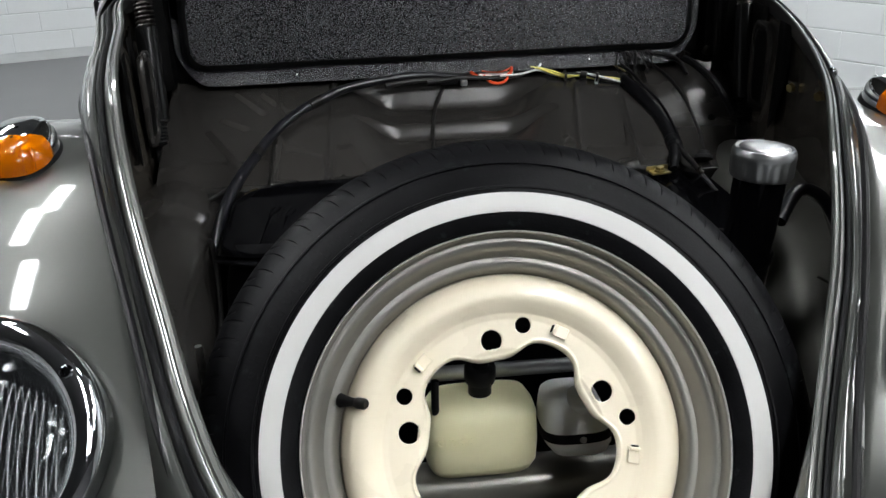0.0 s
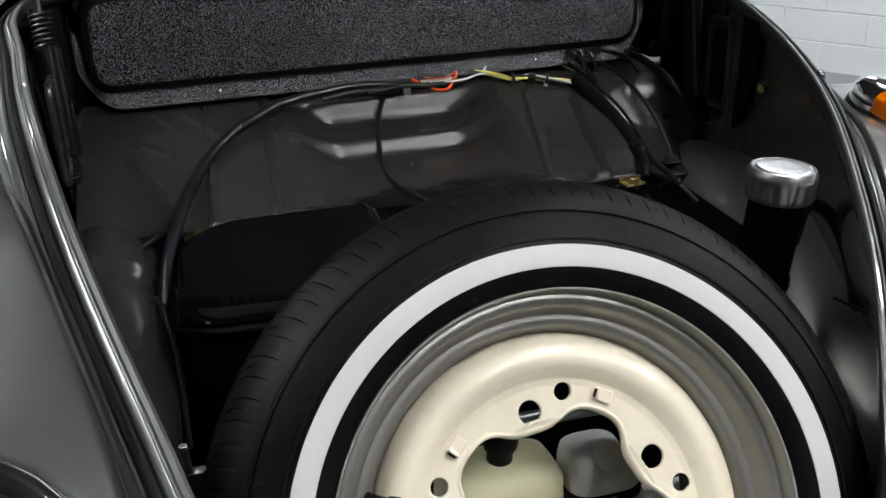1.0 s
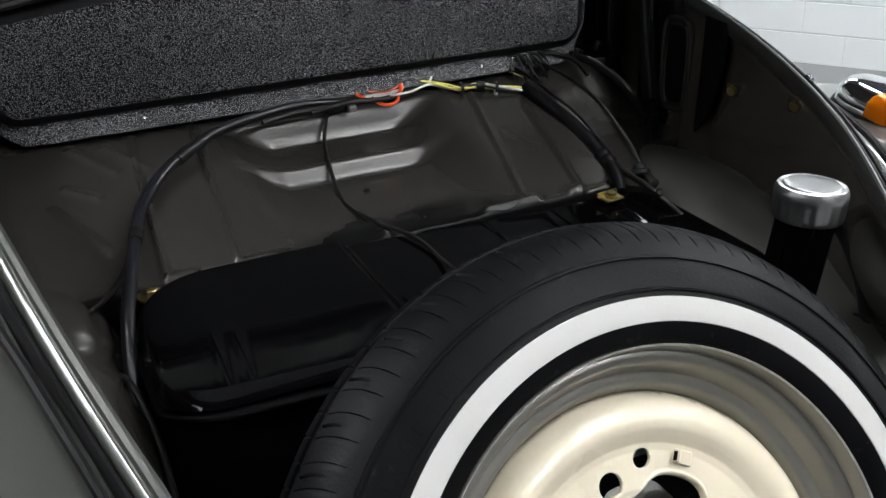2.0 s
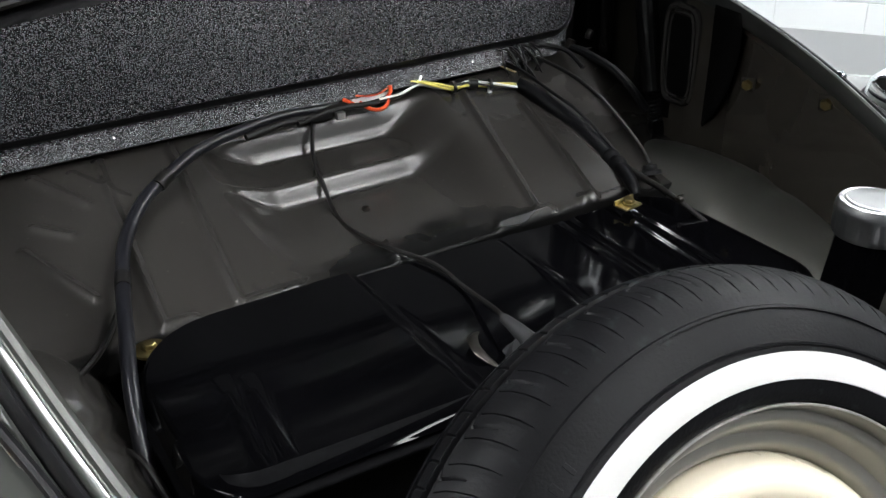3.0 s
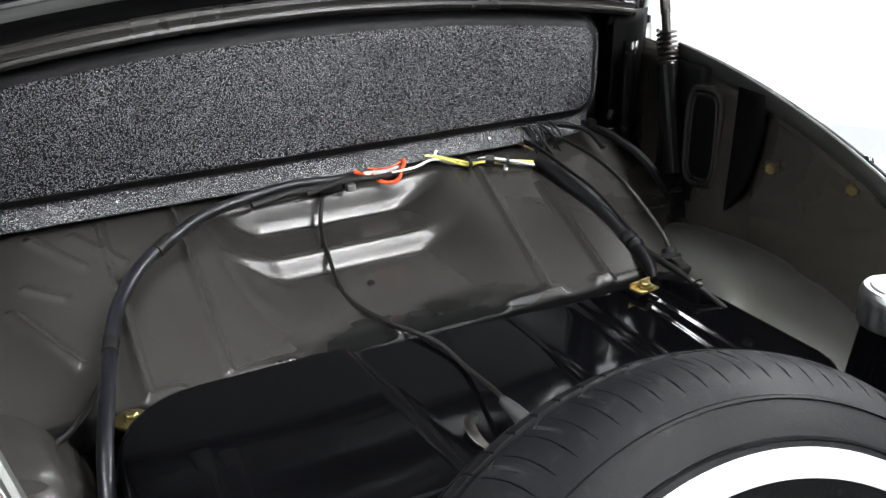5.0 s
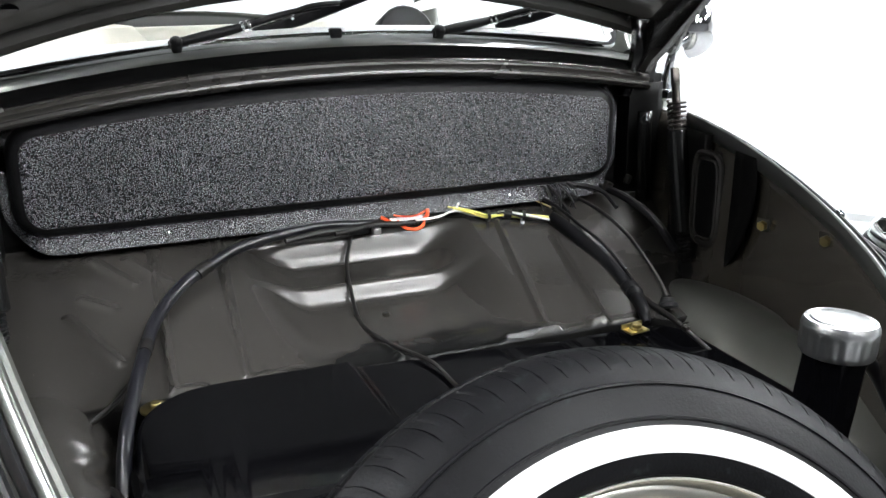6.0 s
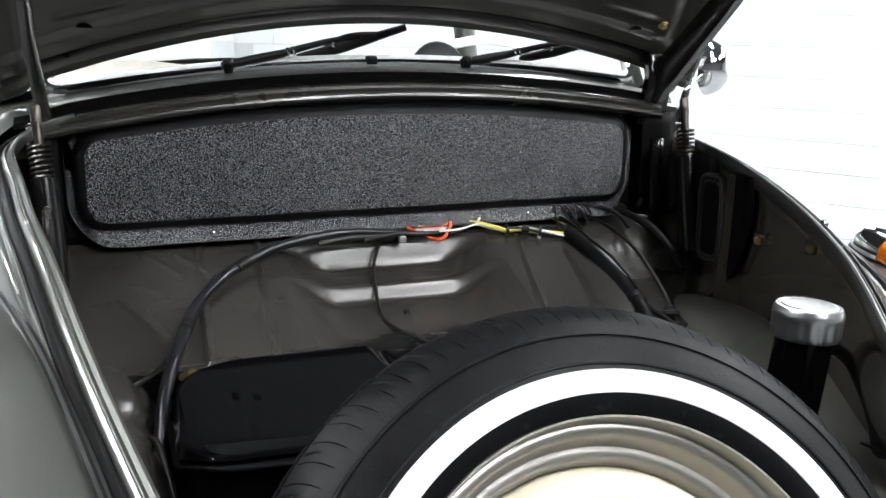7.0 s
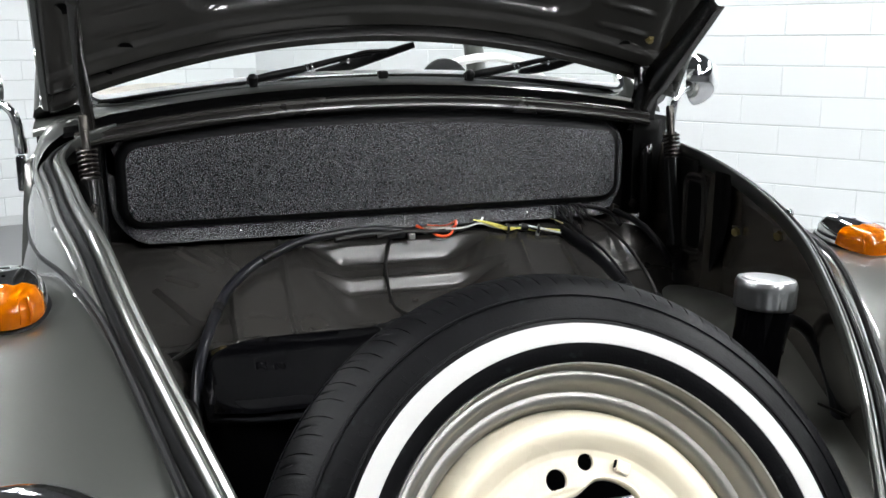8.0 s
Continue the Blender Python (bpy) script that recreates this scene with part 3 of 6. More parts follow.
# dark cavity round the spare wheel
bm = bmesh.new()
block((0.60, 0.84, 0.02), Matrix.Translation((-0.03, 0.95, 0.29)), 0, bm=bm)
part("well_floor", bm, RIM_GREY, car, "grey painted spare wheel well", smooth=0)
# black sheet added so that the gap behind the tank stays dark
part("well_back", block((0.9, 0.02, 0.47), Matrix.Translation((-0.02, 1.296, 0.5)), 0.002, 1), VOID, car, "added black sheet for the dark behind the tank", smooth=0)
part("cross_tube", rod((-0.38, 0.880, 0.520), (0.36, 0.880, 0.520), 0.032, 24), RIM_GREY, car, "grey painted tube behind the spare wheel")
part("rear_wall_rail", rod((-0.38, 0.945, 0.640), (0.34, 0.945, 0.632), 0.009, 14), ALU, car, "grey rail behind the bottles")


def nose(side):
    """The broadening edge of the front apron that closes in before the wheel."""
    rows = []
    for y in np.linspace(0.30, 0.68, 14).tolist():
        p = rim_point(side, max(y, 0.36)) + Vector((-side * 0.5, 1, 0.73)) * min(0, y - 0.36)
        w = 0.10 * (1 - smooth01(0.34, 0.68, y))
        rows.append([p + Vector((side * 0.004, 0, -0.004)), p + Vector((-side * w * 0.3, 0, 0.001)), p + Vector((-side * w * 0.8, 0.0, -0.004)), p + Vector((-side * w, 0.004, -0.016)), p + Vector((-side * w, 0.006, -0.05))])
    return grid(rows)


for side in (-1, 1):
    solid(part("front_apron_edge", nose(side), PAINT, car, "grey painted apron edge closing the bay"), 0.0015)
rows = [[Vector((axis(0.3) + k * (0.15 + 0.5 * f), 0.33 + 0.1 * k * k + 0.2 * f * k * k, 0.49 - 0.35 * f)) for k in np.linspace(-1, 1, 15).tolist()] for f in (0, 0.1, 0.3, 0.6, 1)]
solid(part("front_apron", grid(rows), PAINT, car, "rounded grey front apron"), 0.004)

# fenders: round pods over the front wheels
FC_Y, FC_Z, FC_R = 1.09, 0.385, 0.535


def fender(side):
    rows = []
    for a in np.linspace(-0.5, math.pi + 0.3, 76).tolist():
        y0 = FC_Y - FC_R * math.cos(a)
        yy = min(max(y0, 0.35), 1.55)
        xc = side * 0.56 + axis(yy)
        seam = lerp_curve(SEAM_L, yy)[0]
        seam = seam if side < 0 else 2 * axis(yy) - seam
        if side > 0:
            seam = max(seam, rim_point(1, yy).x + 0.034)
        inner = abs(xc - seam) + 0.014 * (side < 0)
        row = []
        for k in np.linspace(0, 1, 9).tolist():
            dx = inner * (1 - k)
            row.append((-dx, 0.5 * dx * dx))
        for b in np.linspace(0.12, math.pi / 2, 9).tolist():
            row.append((0.19 * math.sin(b), 0.17 * (1 - math.cos(b))))
        row += [(0.192, 0.2), (0.19, 0.25)]
        rows.append([(xc + side * dx, FC_Y - (FC_R - g) * math.cos(a), FC_Z - 0.018 * (side > 0) + (FC_R - g) * math.sin(a)) for dx, g in row])
    return grid(rows)


for side in (-1, 1):
    solid(part("fender", fender(side), PAINT, car, "glossy dark grey rounded front fender", smooth=60), 0.002)


def body_side(side):
    """The body strip between the rim and the fender, with its black bead."""
    rows, bead = [], []
    for y in np.linspace(0.36, 2.5, 60).tolist():
        yy = min(y, 1.5)
        p = rim_point(side, yy)
        sx, sz = lerp_curve(SEAM_L, yy)
        if side > 0:
            sx, sz = 2 * axis(yy) - sx, sz - 0.01
        a = Vector((p.x + side * (0.034 if side < 0 else 0.025), y, p.z - 0.016 - 0.06 * smooth01(1.5, 1.64, y)))
        b = Vector((sx, y, sz - 0.02))
        if side * (b.x - a.x) < 0.004:
            b.x = a.x + side * 0.004
        bulge = Vector((side * 0.012, 0, 0.006))
        rows.append([a, a.lerp(b, 0.3) + bulge * min(1, (a - b).length * 8), a.lerp(b, 0.7) + bulge * min(1, (a - b).length * 8), b, b + Vector((side * 0.02, 0, -0.08)), b + Vector((side * 0.06, 0, -0.5))])
        if 0.4 < y < 1.62:
            bead.append(b + Vector((side * -0.002, 0, 0.014)))
    return grid(rows), tube(bead, 0.0042, 8, 2)


for side in (-1, 1):
    shell, bead = body_side(side)
    solid(part("body_side", shell, PAINT, car, "glossy grey body side beside the hood"), 0.002)
    part("fender_bead", bead, RUBBER, car, "black fender bead")

# small bolts along the body seam
for x, y, z in ((-0.500, 1.145, 0.936), (0.436, 1.112, 0.935), (-0.524, 1.345, 0.967)):
    part("seam_bolt", revolve([(0, 0.006), (0.004, 0.005), (0.0065, 0.002), (0.007, 0)], 12, m=along((x, y, z), (x * 1.3, y - 0.1, z + 0.15))), BOWL, car)


# ---- hood, standing open ----
HOOD_ANGLE = radians(44)
HOOD_H = Vector((0, -math.cos(HOOD_ANGLE), math.sin(HOOD_ANGLE)))
HOOD_N = Vector((0, -math.sin(HOOD_ANGLE), -math.cos(HOOD_ANGLE)))


def hood_half(s):
    return float(np.interp(s, [0, 0.35, 0.6, 0.8, 0.95, 1.02], [0.532, 0.53, 0.47, 0.36, 0.2, 0.05]))


def hood_base(x, s):
    return Vector((x, 1.618 - 0.10 * x * x, 1.170 - 0.34 * x * x)) + HOOD_H * s + HOOD_N * (-0.09 * math.sin(math.pi * min(s, 1.0) / 1.05))


def hood_relief(x, s):
    ax = abs(x)
    d = 0.007 * smooth01(0.010, 0.016, s) * (1 - smooth01(0.024, 0.030, s)) * -1
    d += 0.007 * smooth01(0.031, 0.038, s) * (1 - smooth01(0.058, 0.065, s))
    # sunken middle field with round lower corners
    corner = math.hypot(max(ax - 0.27, 0), max(0.155 - s, 0) if ax > 0.27 else 0)
    field = (1 - smooth01(0.070, 0.078, corner)) if ax > 0.27 and s < 0.155 else (1 - smooth01(0.338, 0.350, ax)) * smooth01(0.073 + 0.012 * math.exp(-(x / 0.12) ** 2), 0.087 + 0.012 * math.exp(-(x / 0.12) ** 2), s)
    d -= 0.013 * field * (1 - smooth01(0.62, 0.66, s))
    for s0 in (0.085, 0.125, 0.2, 0.24):
        if 0.36 < ax < 0.46:
            d += 0.0025 * math.exp(-((s - s0 - (ax - 0.41) * 0.06) / 0.004) ** 2) * smooth01(0.36, 0.37, ax) * (1 - smooth01(0.45, 0.46, ax))
    d += 0.012 * smooth01(0.49, 0.50, ax) * (1 - smooth01(0.53, 0.54, ax))
    return d


SS = sorted(set(np.round(np.concatenate([np.linspace(0, 0.3, 90).tolist(), np.linspace(0.3, 1.02, 40).tolist()]), 4)))
hood = part("hood", grid([[hood_base(u * hood_half(s), s) + HOOD_N * hood_relief(u * hood_half(s), s) for u in np.linspace(-1, 1, 150).tolist()] for s in SS]), UNDER, car, "open hood, its dark grey pressed inner frame showing")
solid(hood, 0.0015)
solid(part("hood_skin", grid([[hood_base(u * hood_half(s), s) + HOOD_N * (-0.012 - 0.035 * (1 - u ** 4)) for u in np.linspace(-1, 1, 40).tolist()] for s in np.linspace(0, 1.03, 40).tolist()]), PAINT, hood, "glossy grey outer skin"), 0.0015)
for side in (-1, 1):
    edge = [hood_base(side * (hood_half(s) + 0.003), s) + HOOD_N * -0.002 for s in np.linspace(0.0, 0.95, 24).tolist()]
    part("hood_edge", tube(edge, 0.010, 8, 2), PAINT, hood, "folded grey hood edge")
# black discs stand in for the dark of open holes
for x, s in ((-0.418, 0.062), (-0.418, 0.16), (-0.50, 0.16), (-0.445, 0.02), (0.418, 0.062), (0.418, 0.16), (0.452, 0.02), (0.50, 0.30), (-0.418, 0.28), (0.418, 0.28)):
    c = hood_base(x, s) + HOOD_N * (hood_relief(x, s) + 0.0022)
    rr = 0.0095 if s > 0.03 else 0.005
    part("hood_hole", revolve([(0, -0.003), (rr * 0.8, -0.003), (rr, 0.0), (rr * 1.1, 0.0008), (rr * 1.15, 0.0)], 18, m=along(c, c + HOOD_N)), PITCH, hood, "black disc drawn for a hole in the hood")
c = hood_base(0.462, 0.082) + HOOD_N * hood_relief(0.462, 0.082)
part("hood_bolt", revolve([(0, 0.006), (0.005, 0.006), (0.006, 0.005), (0.006, 0.002), (0.009, 0.002), (0.009, 0)], 6, m=along(c, c + HOOD_N)), BRASS, hood, "yellow zinc hood bolt")


def hinge(side):
    """A curved sheet-metal hinge arm between the hood and the side of the bay."""
    if side > 0:
        mid = [(0.468, 1.37, 1.235), (0.468, 1.46, 1.165), (0.464, 1.52, 1.115), (0.458, 1.548, 1.085), (0.448, 1.558, 1.050)]
        wide = [0.020, 0.024, 0.028, 0.028, 0.022]
    else:
        mid = [(-0.475, 1.37, 1.235), (-0.478, 1.46, 1.165), (-0.477, 1.525, 1.105), (-0.474, 1.545, 1.065), (-0.470, 1.555, 1.03)]
        wide = [0.016, 0.014, 0.014, 0.014, 0.012]
    P, W = spline(mid, 5), np.interp(np.linspace(0, 4, 21).tolist(), range(5), wide).tolist()
    rows = []
    for i, p in enumerate(P):
        t = (P[min(i + 1, 20)] - P[max(i - 1, 0)]).normalized()
        across = Vector((1, 0, 0)).cross(t).normalized()
        w = W[i]
        rows.append([p + across * w * k + Vector((-side * e, 0, 0)) for k, e in ((-1, -0.012), (-0.96, 0.0), (-0.5, 0.004), (0, 0.005), (0.5, 0.004), (0.96, 0), (1, -0.012))])
    return grid(rows)


for side in (-1, 1):
    solid(part("hood_hinge", hinge(side), INNER, car, "curved dark grey hood hinge arm"), 0.003)


for side in (-1, 1):
    e = side * 0.5
    bend = (0.432, 0.436, 0.46, 0.48) if side > 0 else (0.462, 0.465, 0.474, 0.484)
    # added black sheet that stands in for the darkness of the bay's corner
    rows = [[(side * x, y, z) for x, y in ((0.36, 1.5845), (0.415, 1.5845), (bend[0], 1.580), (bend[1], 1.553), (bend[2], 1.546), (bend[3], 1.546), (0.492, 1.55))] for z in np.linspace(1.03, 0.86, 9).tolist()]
    solid(part("bay_corner", grid(rows), PITCH, car, "black sheet for the dark corner beside the board"), 0.002, 0)
    if side < 0:
        continue
    rows = [[(side * (0.452 + 0.011 * math.cos(k)), 1.535 - 0.011 * math.sin(k) - 0.05 * (0.98 - z), z) for k in np.linspace(0, math.pi, 9).tolist()] for z in np.linspace(0.99, 0.85, 8).tolist()]
    solid(part("hinge_post", grid(rows), SATIN, car, "rounded dark grey post below the hinge"), 0.002, 0)
    P = [Vector((side * 0.462, 1.56, 1.125)), Vector((side * 0.460, 1.55, 1.10)), Vector((side * 0.458, 1.548, 1.07)), Vector((side * 0.454, 1.552, 1.04)), Vector((side * 0.452, 1.556, 1.01))]
    rows = [[p + Vector((side * dx * w, dy, 0)) for dx, dy in ((-1, 0.012), (-0.97, 0.0), (-0.7, -0.003), (0.0, 0.0), (0.7, -0.003), (0.97, 0.0), (1, 0.012))] for p, w in zip(spline(P, 5), np.linspace(0.018, 0.026, 21).tolist())]
    solid(part("hinge_plate", grid(rows), SATIN, car, "dark grey hinge plate bent from sheet metal"), 0.002, 0)


# ---- cowl, windscreen and what shows through it ----
def across(profile, left, right, n=31, bow=0.06):
    """A profile of (y, z) drawn from left to right along the bowed cowl."""
    return grid([[(x, y - bow * x * x, z + cowl_z(x)) for y, z in profile] for x in np.linspace(-left, right, n).tolist()])


part("cowl_lip", across([(1.566, 1.057), (1.557, 1.0590), (1.5525, 1.062), (1.5505, 1.066), (1.5515, 1.0695), (1.5545, 1.0705), (1.555, 1.0735), (1.553, 1.0775), (1.5555, 1.0815), (1.561, 1.084), (1.568, 1.085)], 0.50, 0.462), INNER, car, "rolled grey lip of the cowl")
# seal and shaded gap below the cowl, drawn together as one black band
part("cowl_channel", across([(1.563, 1.080), (1.565, 1.087), (1.571, 1.091), (1.580, 1.0935), (1.592, 1.0955), (1.604, 1.097), (1.612, 1.0975), (1.616, 1.095)], 0.515, 0.468), VOID, car, "black band for the seal and dark gap along the cowl")
part("cowl", across([(1.607, 1.088), (1.609, 1.0945), (1.613, 1.0985), (1.622, 1.1015), (1.638, 1.1045), (1.66, 1.1075), (1.69, 1.110)], 0.56, 0.512), PAINT, car, "curved grey cowl panel below the windscreen")
SEAM_LINE = spline([(-0.511, 1.22, 0.958), (-0.520, 1.30, 0.967), (-0.532, 1.38, 0.975), (-0.546, 1.46, 0.988), (-0.549, 1.505, 1.000), (-0.534, 1.545, 1.023), (-0.495, 1.565, 1.046), (-0.44, 1.577, 1.050), (-0.36, 1.588, 1.056)], 5)
BODY_LINE = spline([(-0.520, 1.22, 0.938), (-0.530, 1.30, 0.944), (-0.541, 1.38, 0.951), (-0.553, 1.47, 0.964), (-0.560, 1.54, 0.989), (-0.554, 1.60, 1.024), (-0.535, 1.627, 1.048), (-0.46, 1.622, 1.055), (-0.36, 1.615, 1.066)], 5)
part("cowl_corner", grid([[a.lerp(b, f) + Vector((-0.3, -0.5, 1.0)) * 0.007 * math.sin(math.pi * f) for f in np.linspace(0, 1, 7).tolist()] + [b + Vector((-0.006, 0.006, -0.03)), b + Vector((-0.016, 0.008, -0.12))] for a, b in zip(SEAM_LINE, BODY_LINE)]), PAINT, car, "rounded grey corner between the rim and the cowl")
GB = lambda x, f: Vector((x * (1 - 0.06 * f), 1.668 - 0.10 * x * x + 0.30 * f + 0.06 * f * x * x, 1.113 - 0.16 * x * x * (1 - f) + 0.40 * f))
part("windscreen", grid([[GB(x, f) for x in np.linspace(-0.478, 0.460, 33).tolist()] for f in np.linspace(0.0, 1, 10).tolist()]), PANE, car, "clear curved windscreen")
bpy.data.objects["windscreen"].visible_shadow = False
low = [GB(x, 0) + Vector((0, -0.006, 0)) for x in np.linspace(-0.452, 0.436, 25).tolist()]
ends = lambda sx: [GB(c * w, f) for c in ((0.482 if sx < 0 else 0.464) * sx,) for w, f in ((0.935, 0.0), (0.975, 0.012), (0.995, 0.05), (1.0, 0.2), (1.0, 0.6), (0.98, 0.95), (0.93, 1.0))]
loop = ends(-1)[::-1] + low[1:-1] + ends(1)
part("windscreen_seal", tube([p + Vector((0, -0.004, -0.001)) for p in loop], 0.0095, 10, 2), SEAL_GREY, car, "grey rubber windscreen seal")
part("windscreen_trim", tube([p + Vector((0, -0.012, -0.004)) for p in loop], 0.0070, 8, 2), CHROME, car, "bright chrome trim in the windscreen seal")
part("trim_clip", block((0.018, 0.018, 0.014), Matrix.Translation((0.0, 1.650, 1.113)), 0.003), RUBBER, car, "black trim joint clip")


def wiper(x, y, z, tip, label):
    """A wiper: pivot, arm with bright ferrules, and blade."""
    a, b = Vector((x, y, z)), Vector(tip)
    d = b - a
    arm = part("wiper", tube([a + d * -0.03, a + d * 0.12, a + d * 0.3], [0.0062, 0.0074, 0.0062], 10), RUBBER, car, label)
    part("pivot", revolve([(0, 0.010), (0.005, 0.0095), (0.0085, 0.006), (0.0095, -0.006), (0.011, -0.022)], 16, m=along(a, a + Vector((0, -0.5, 0.6)))), RUBBER, arm)
    part("arm_rod", tube([a + d * 0.28, a + d * 0.55 + Vector((0, -0.004, 0.004)), a + d * 0.72], [0.006, 0.0045, 0.0035], 8), RUBBER, arm)
    for f in (0.31, 0.34, 0.56):
        part("ferrule", rod(a + d * f, a + d * (f + 0.016), 0.0078, 12), CHROME, arm, "bright ferrule")
    off = Vector((0, 0.012, -0.012))
    part("blade", tube([a + d * 0.38 + off, a + d * 0.62 + off * 0.9, a + d * 1.0], [0.004, 0.0065, 0.004], 8, flat=1.4), RUBBER, arm, "black rubber wiper blade")
    part("yoke", tube([a + d * 0.52, a + d * 0.66 + Vector((0, -0.006, 0.006)), a + d * 0.82], 0.0038, 8), CABLE, arm)


wiper(-0.222, 1.640, 1.108, (0.065, 1.676, 1.163), "black wiper lying on the windscreen")
wiper(0.156, 1.640, 1.110, (0.43, 1.668, 1.150), "black wiper lying on the windscreen")
# glare on the windscreen is put into the dashboard's white
part("dashboard", grid([[(x, y - 0.05 * x * x, z - 0.1 * x * x) for y, z in ((1.69, 1.095), (1.75, 1.105), (1.86, 1.10), (1.89, 1.085), (1.90, 1.05), (1.90, 0.85))] for x in np.linspace(-0.56, 0.56, 21).tolist()]), HEADLINER, car, "dashboard behind the windscreen, white for the glare on the glass")
part("instrument_hood", revolve([(0.0, 0.0), (0.045, 0.0), (0.05, 0.006), (0.05, 0.05), (0.046, 0.055)], 24, m=along((0.172, 1.86, 1.075), (0.172, 1.75, 1.115))), RUBBER, car, "black instrument housing")
wheel_m = along((0.30, 2.02, 0.975), (0.30, 2.45, 1.245))
bm = bmesh.new()
rim_pts = [wheel_m @ Vector((0.195 * math.cos(a), 0.195 * math.sin(a), 0)) for a in np.linspace(0, 2 * math.pi, 41).tolist()]
steering = part("steering_wheel", tube(rim_pts, 0.009, 10, 1), BOTTLE, car, "thin grey-white steering wheel")
part("spoke", tube([wheel_m @ Vector((-0.19, 0, 0)), wheel_m @ Vector((0, 0.0, -0.03)), wheel_m @ Vector((0.19, 0, 0))], 0.010, 8), RUBBER, steering)
part("hub", revolve([(0, 0.01), (0.03, 0.006), (0.035, -0.03), (0.02, -0.12)], 18, m=wheel_m), RUBBER, steering)


def seat(x):
    rows = []
    for z, w, d in ((0.50, 0.23, 0.06), (0.7, 0.24, 0.075), (0.9, 0.235, 0.07), (1.0, 0.21, 0.06), (1.06, 0.16, 0.045), (1.075, 0.05, 0.01)):
        rows.append([(x + w * math.copysign(abs(math.cos(a)) ** 0.5, math.cos(a)), 2.62 + (z - 0.5) * 0.25 + d * math.copysign(abs(math.sin(a)) ** 0.7, math.sin(a)), z) for a in np.linspace(0, 2 * math.pi, 33).tolist()[:-1]])
    back = part("seat", grid(rows, closed_v=True), CREAM_CLOTH, car, "cream upholstered seat back")
    part("cushion", block((0.46, 0.5, 0.16), Matrix.Translation((x, 2.4, 0.46)), 0.05, 4), CREAM_CLOTH, back)


for x in (-0.33, 0.33):
    seat(x)
# cabin shell: roof, pillars, doors and rear window
roof = grid([[(x, y, 1.50 - 0.30 * abs(x) ** 2.4 - 0.10 * ((y - 2.6) / 0.9) ** 2) for y in np.linspace(1.97, 3.6, 14).tolist()] for x in np.linspace(-0.56, 0.56, 17).tolist()])
solid(part("roof", roof, PAINT, car, "grey car roof with a white headliner"), 0.02, 1)
part("headliner", grid([[(x, y, 1.478 - 0.30 * abs(x) ** 2.4 - 0.10 * ((y - 2.6) / 0.9) ** 2) for y in np.linspace(2.0, 3.55, 14).tolist()] for x in np.linspace(-0.54, 0.54, 17).tolist()]), HEADLINER, car, "white cloth headliner")
for side in (-1, 1):
    part("pillar", tube([(side * 0.52, 1.665, 1.055), (side * 0.515, 1.74, 1.16), (side * 0.49, 1.98, 1.44)], [0.044, 0.040, 0.034], 14), PAINT, car, "grey windscreen pillar")
    part("rear_pillar", tube([(side * 0.60, 2.75, 1.0), (side * 0.57, 2.78, 1.25), (side * 0.52, 2.8, 1.42)], 0.03, 10), PAINT, car)
    solid(part("door", grid([[(side * (0.578 + 0.05 * math.sin((1.0 - z) * 2.4)), y, z) for z in np.linspace(0.4, 0.985, 8).tolist()] for y in (1.64, 1.9, 2.3, 2.75)]), PAINT, car, "closed grey car door"), 0.03)
    solid(part("rear_quarter", grid([[(side * (0.60 - 0.25 * smooth01(2.75, 3.9, y)) * (1 - 0.1 * f), y, 0.4 + 0.65 * f - 0.35 * f * smooth01(3.2, 4.0, y)) for f in np.linspace(0, 1, 6).tolist()] for y in np.linspace(2.75, 4.0, 8).tolist()]), PAINT, car, "grey rear quarter"), 0.01)
solid(part("rear_lid", grid([[(x * (1 - 0.4 * smooth01(3.5, 4.0, y)), y, 1.06 - 1.1 * ((y - 3.4) / 0.9) ** 2 - 0.2 * x * x) for y in np.linspace(3.4, 4.05, 8).tolist()] for x in np.linspace(-0.56, 0.56, 11).tolist()]), PAINT, car, "rounded grey engine lid"), 0.01)
part("rear_seat", block((1.0, 0.14, 0.5), Matrix.Translation((0, 3.2, 0.78)) @ pose(0, 0, 0, -18), 0.05, 4), CREAM_CLOTH, car, "cream rear seat back")
for side in (-1, 1):
    rows = []
    for a in np.linspace(-0.2, math.pi * 0.92, 40).tolist():
        yc = 3.5 - 0.46 * math.cos(a)
        row = [(side * (0.44 - 0.12 * smooth01(3.4, 3.95, yc)), 3.5 - 0.46 * math.cos(a), 0.30 + 0.46 * math.sin(a))]
        row += [(side * (0.55 + 0.19 * math.sin(b)), 3.5 - (0.46 - 0.12 * (1 - math.cos(b))) * math.cos(a), 0.30 + (0.46 - 0.12 * (1 - math.cos(b))) * math.sin(a)) for b in np.linspace(0, math.pi / 2, 8).tolist()]
        rows.append(row)
    solid(part("rear_fender", grid(rows), PAINT, car, "rounded grey rear fender", smooth=60), 0.002)
part("cabin_floor", block((1.15, 1.7, 0.03), Matrix.Translation((0, 2.5, 0.32)), 0.004), PITCH, car)
solid(part("bulkhead", grid([[(x, 1.63 + 0.02 * z, z + cowl_z(x) * (z > 0.9)) for z in (0.32, 0.8, 1.085)] for x in np.linspace(-0.56, 0.56, 9).tolist()]), PITCH, car, "black bulkhead behind the luggage bay"), 0.003)
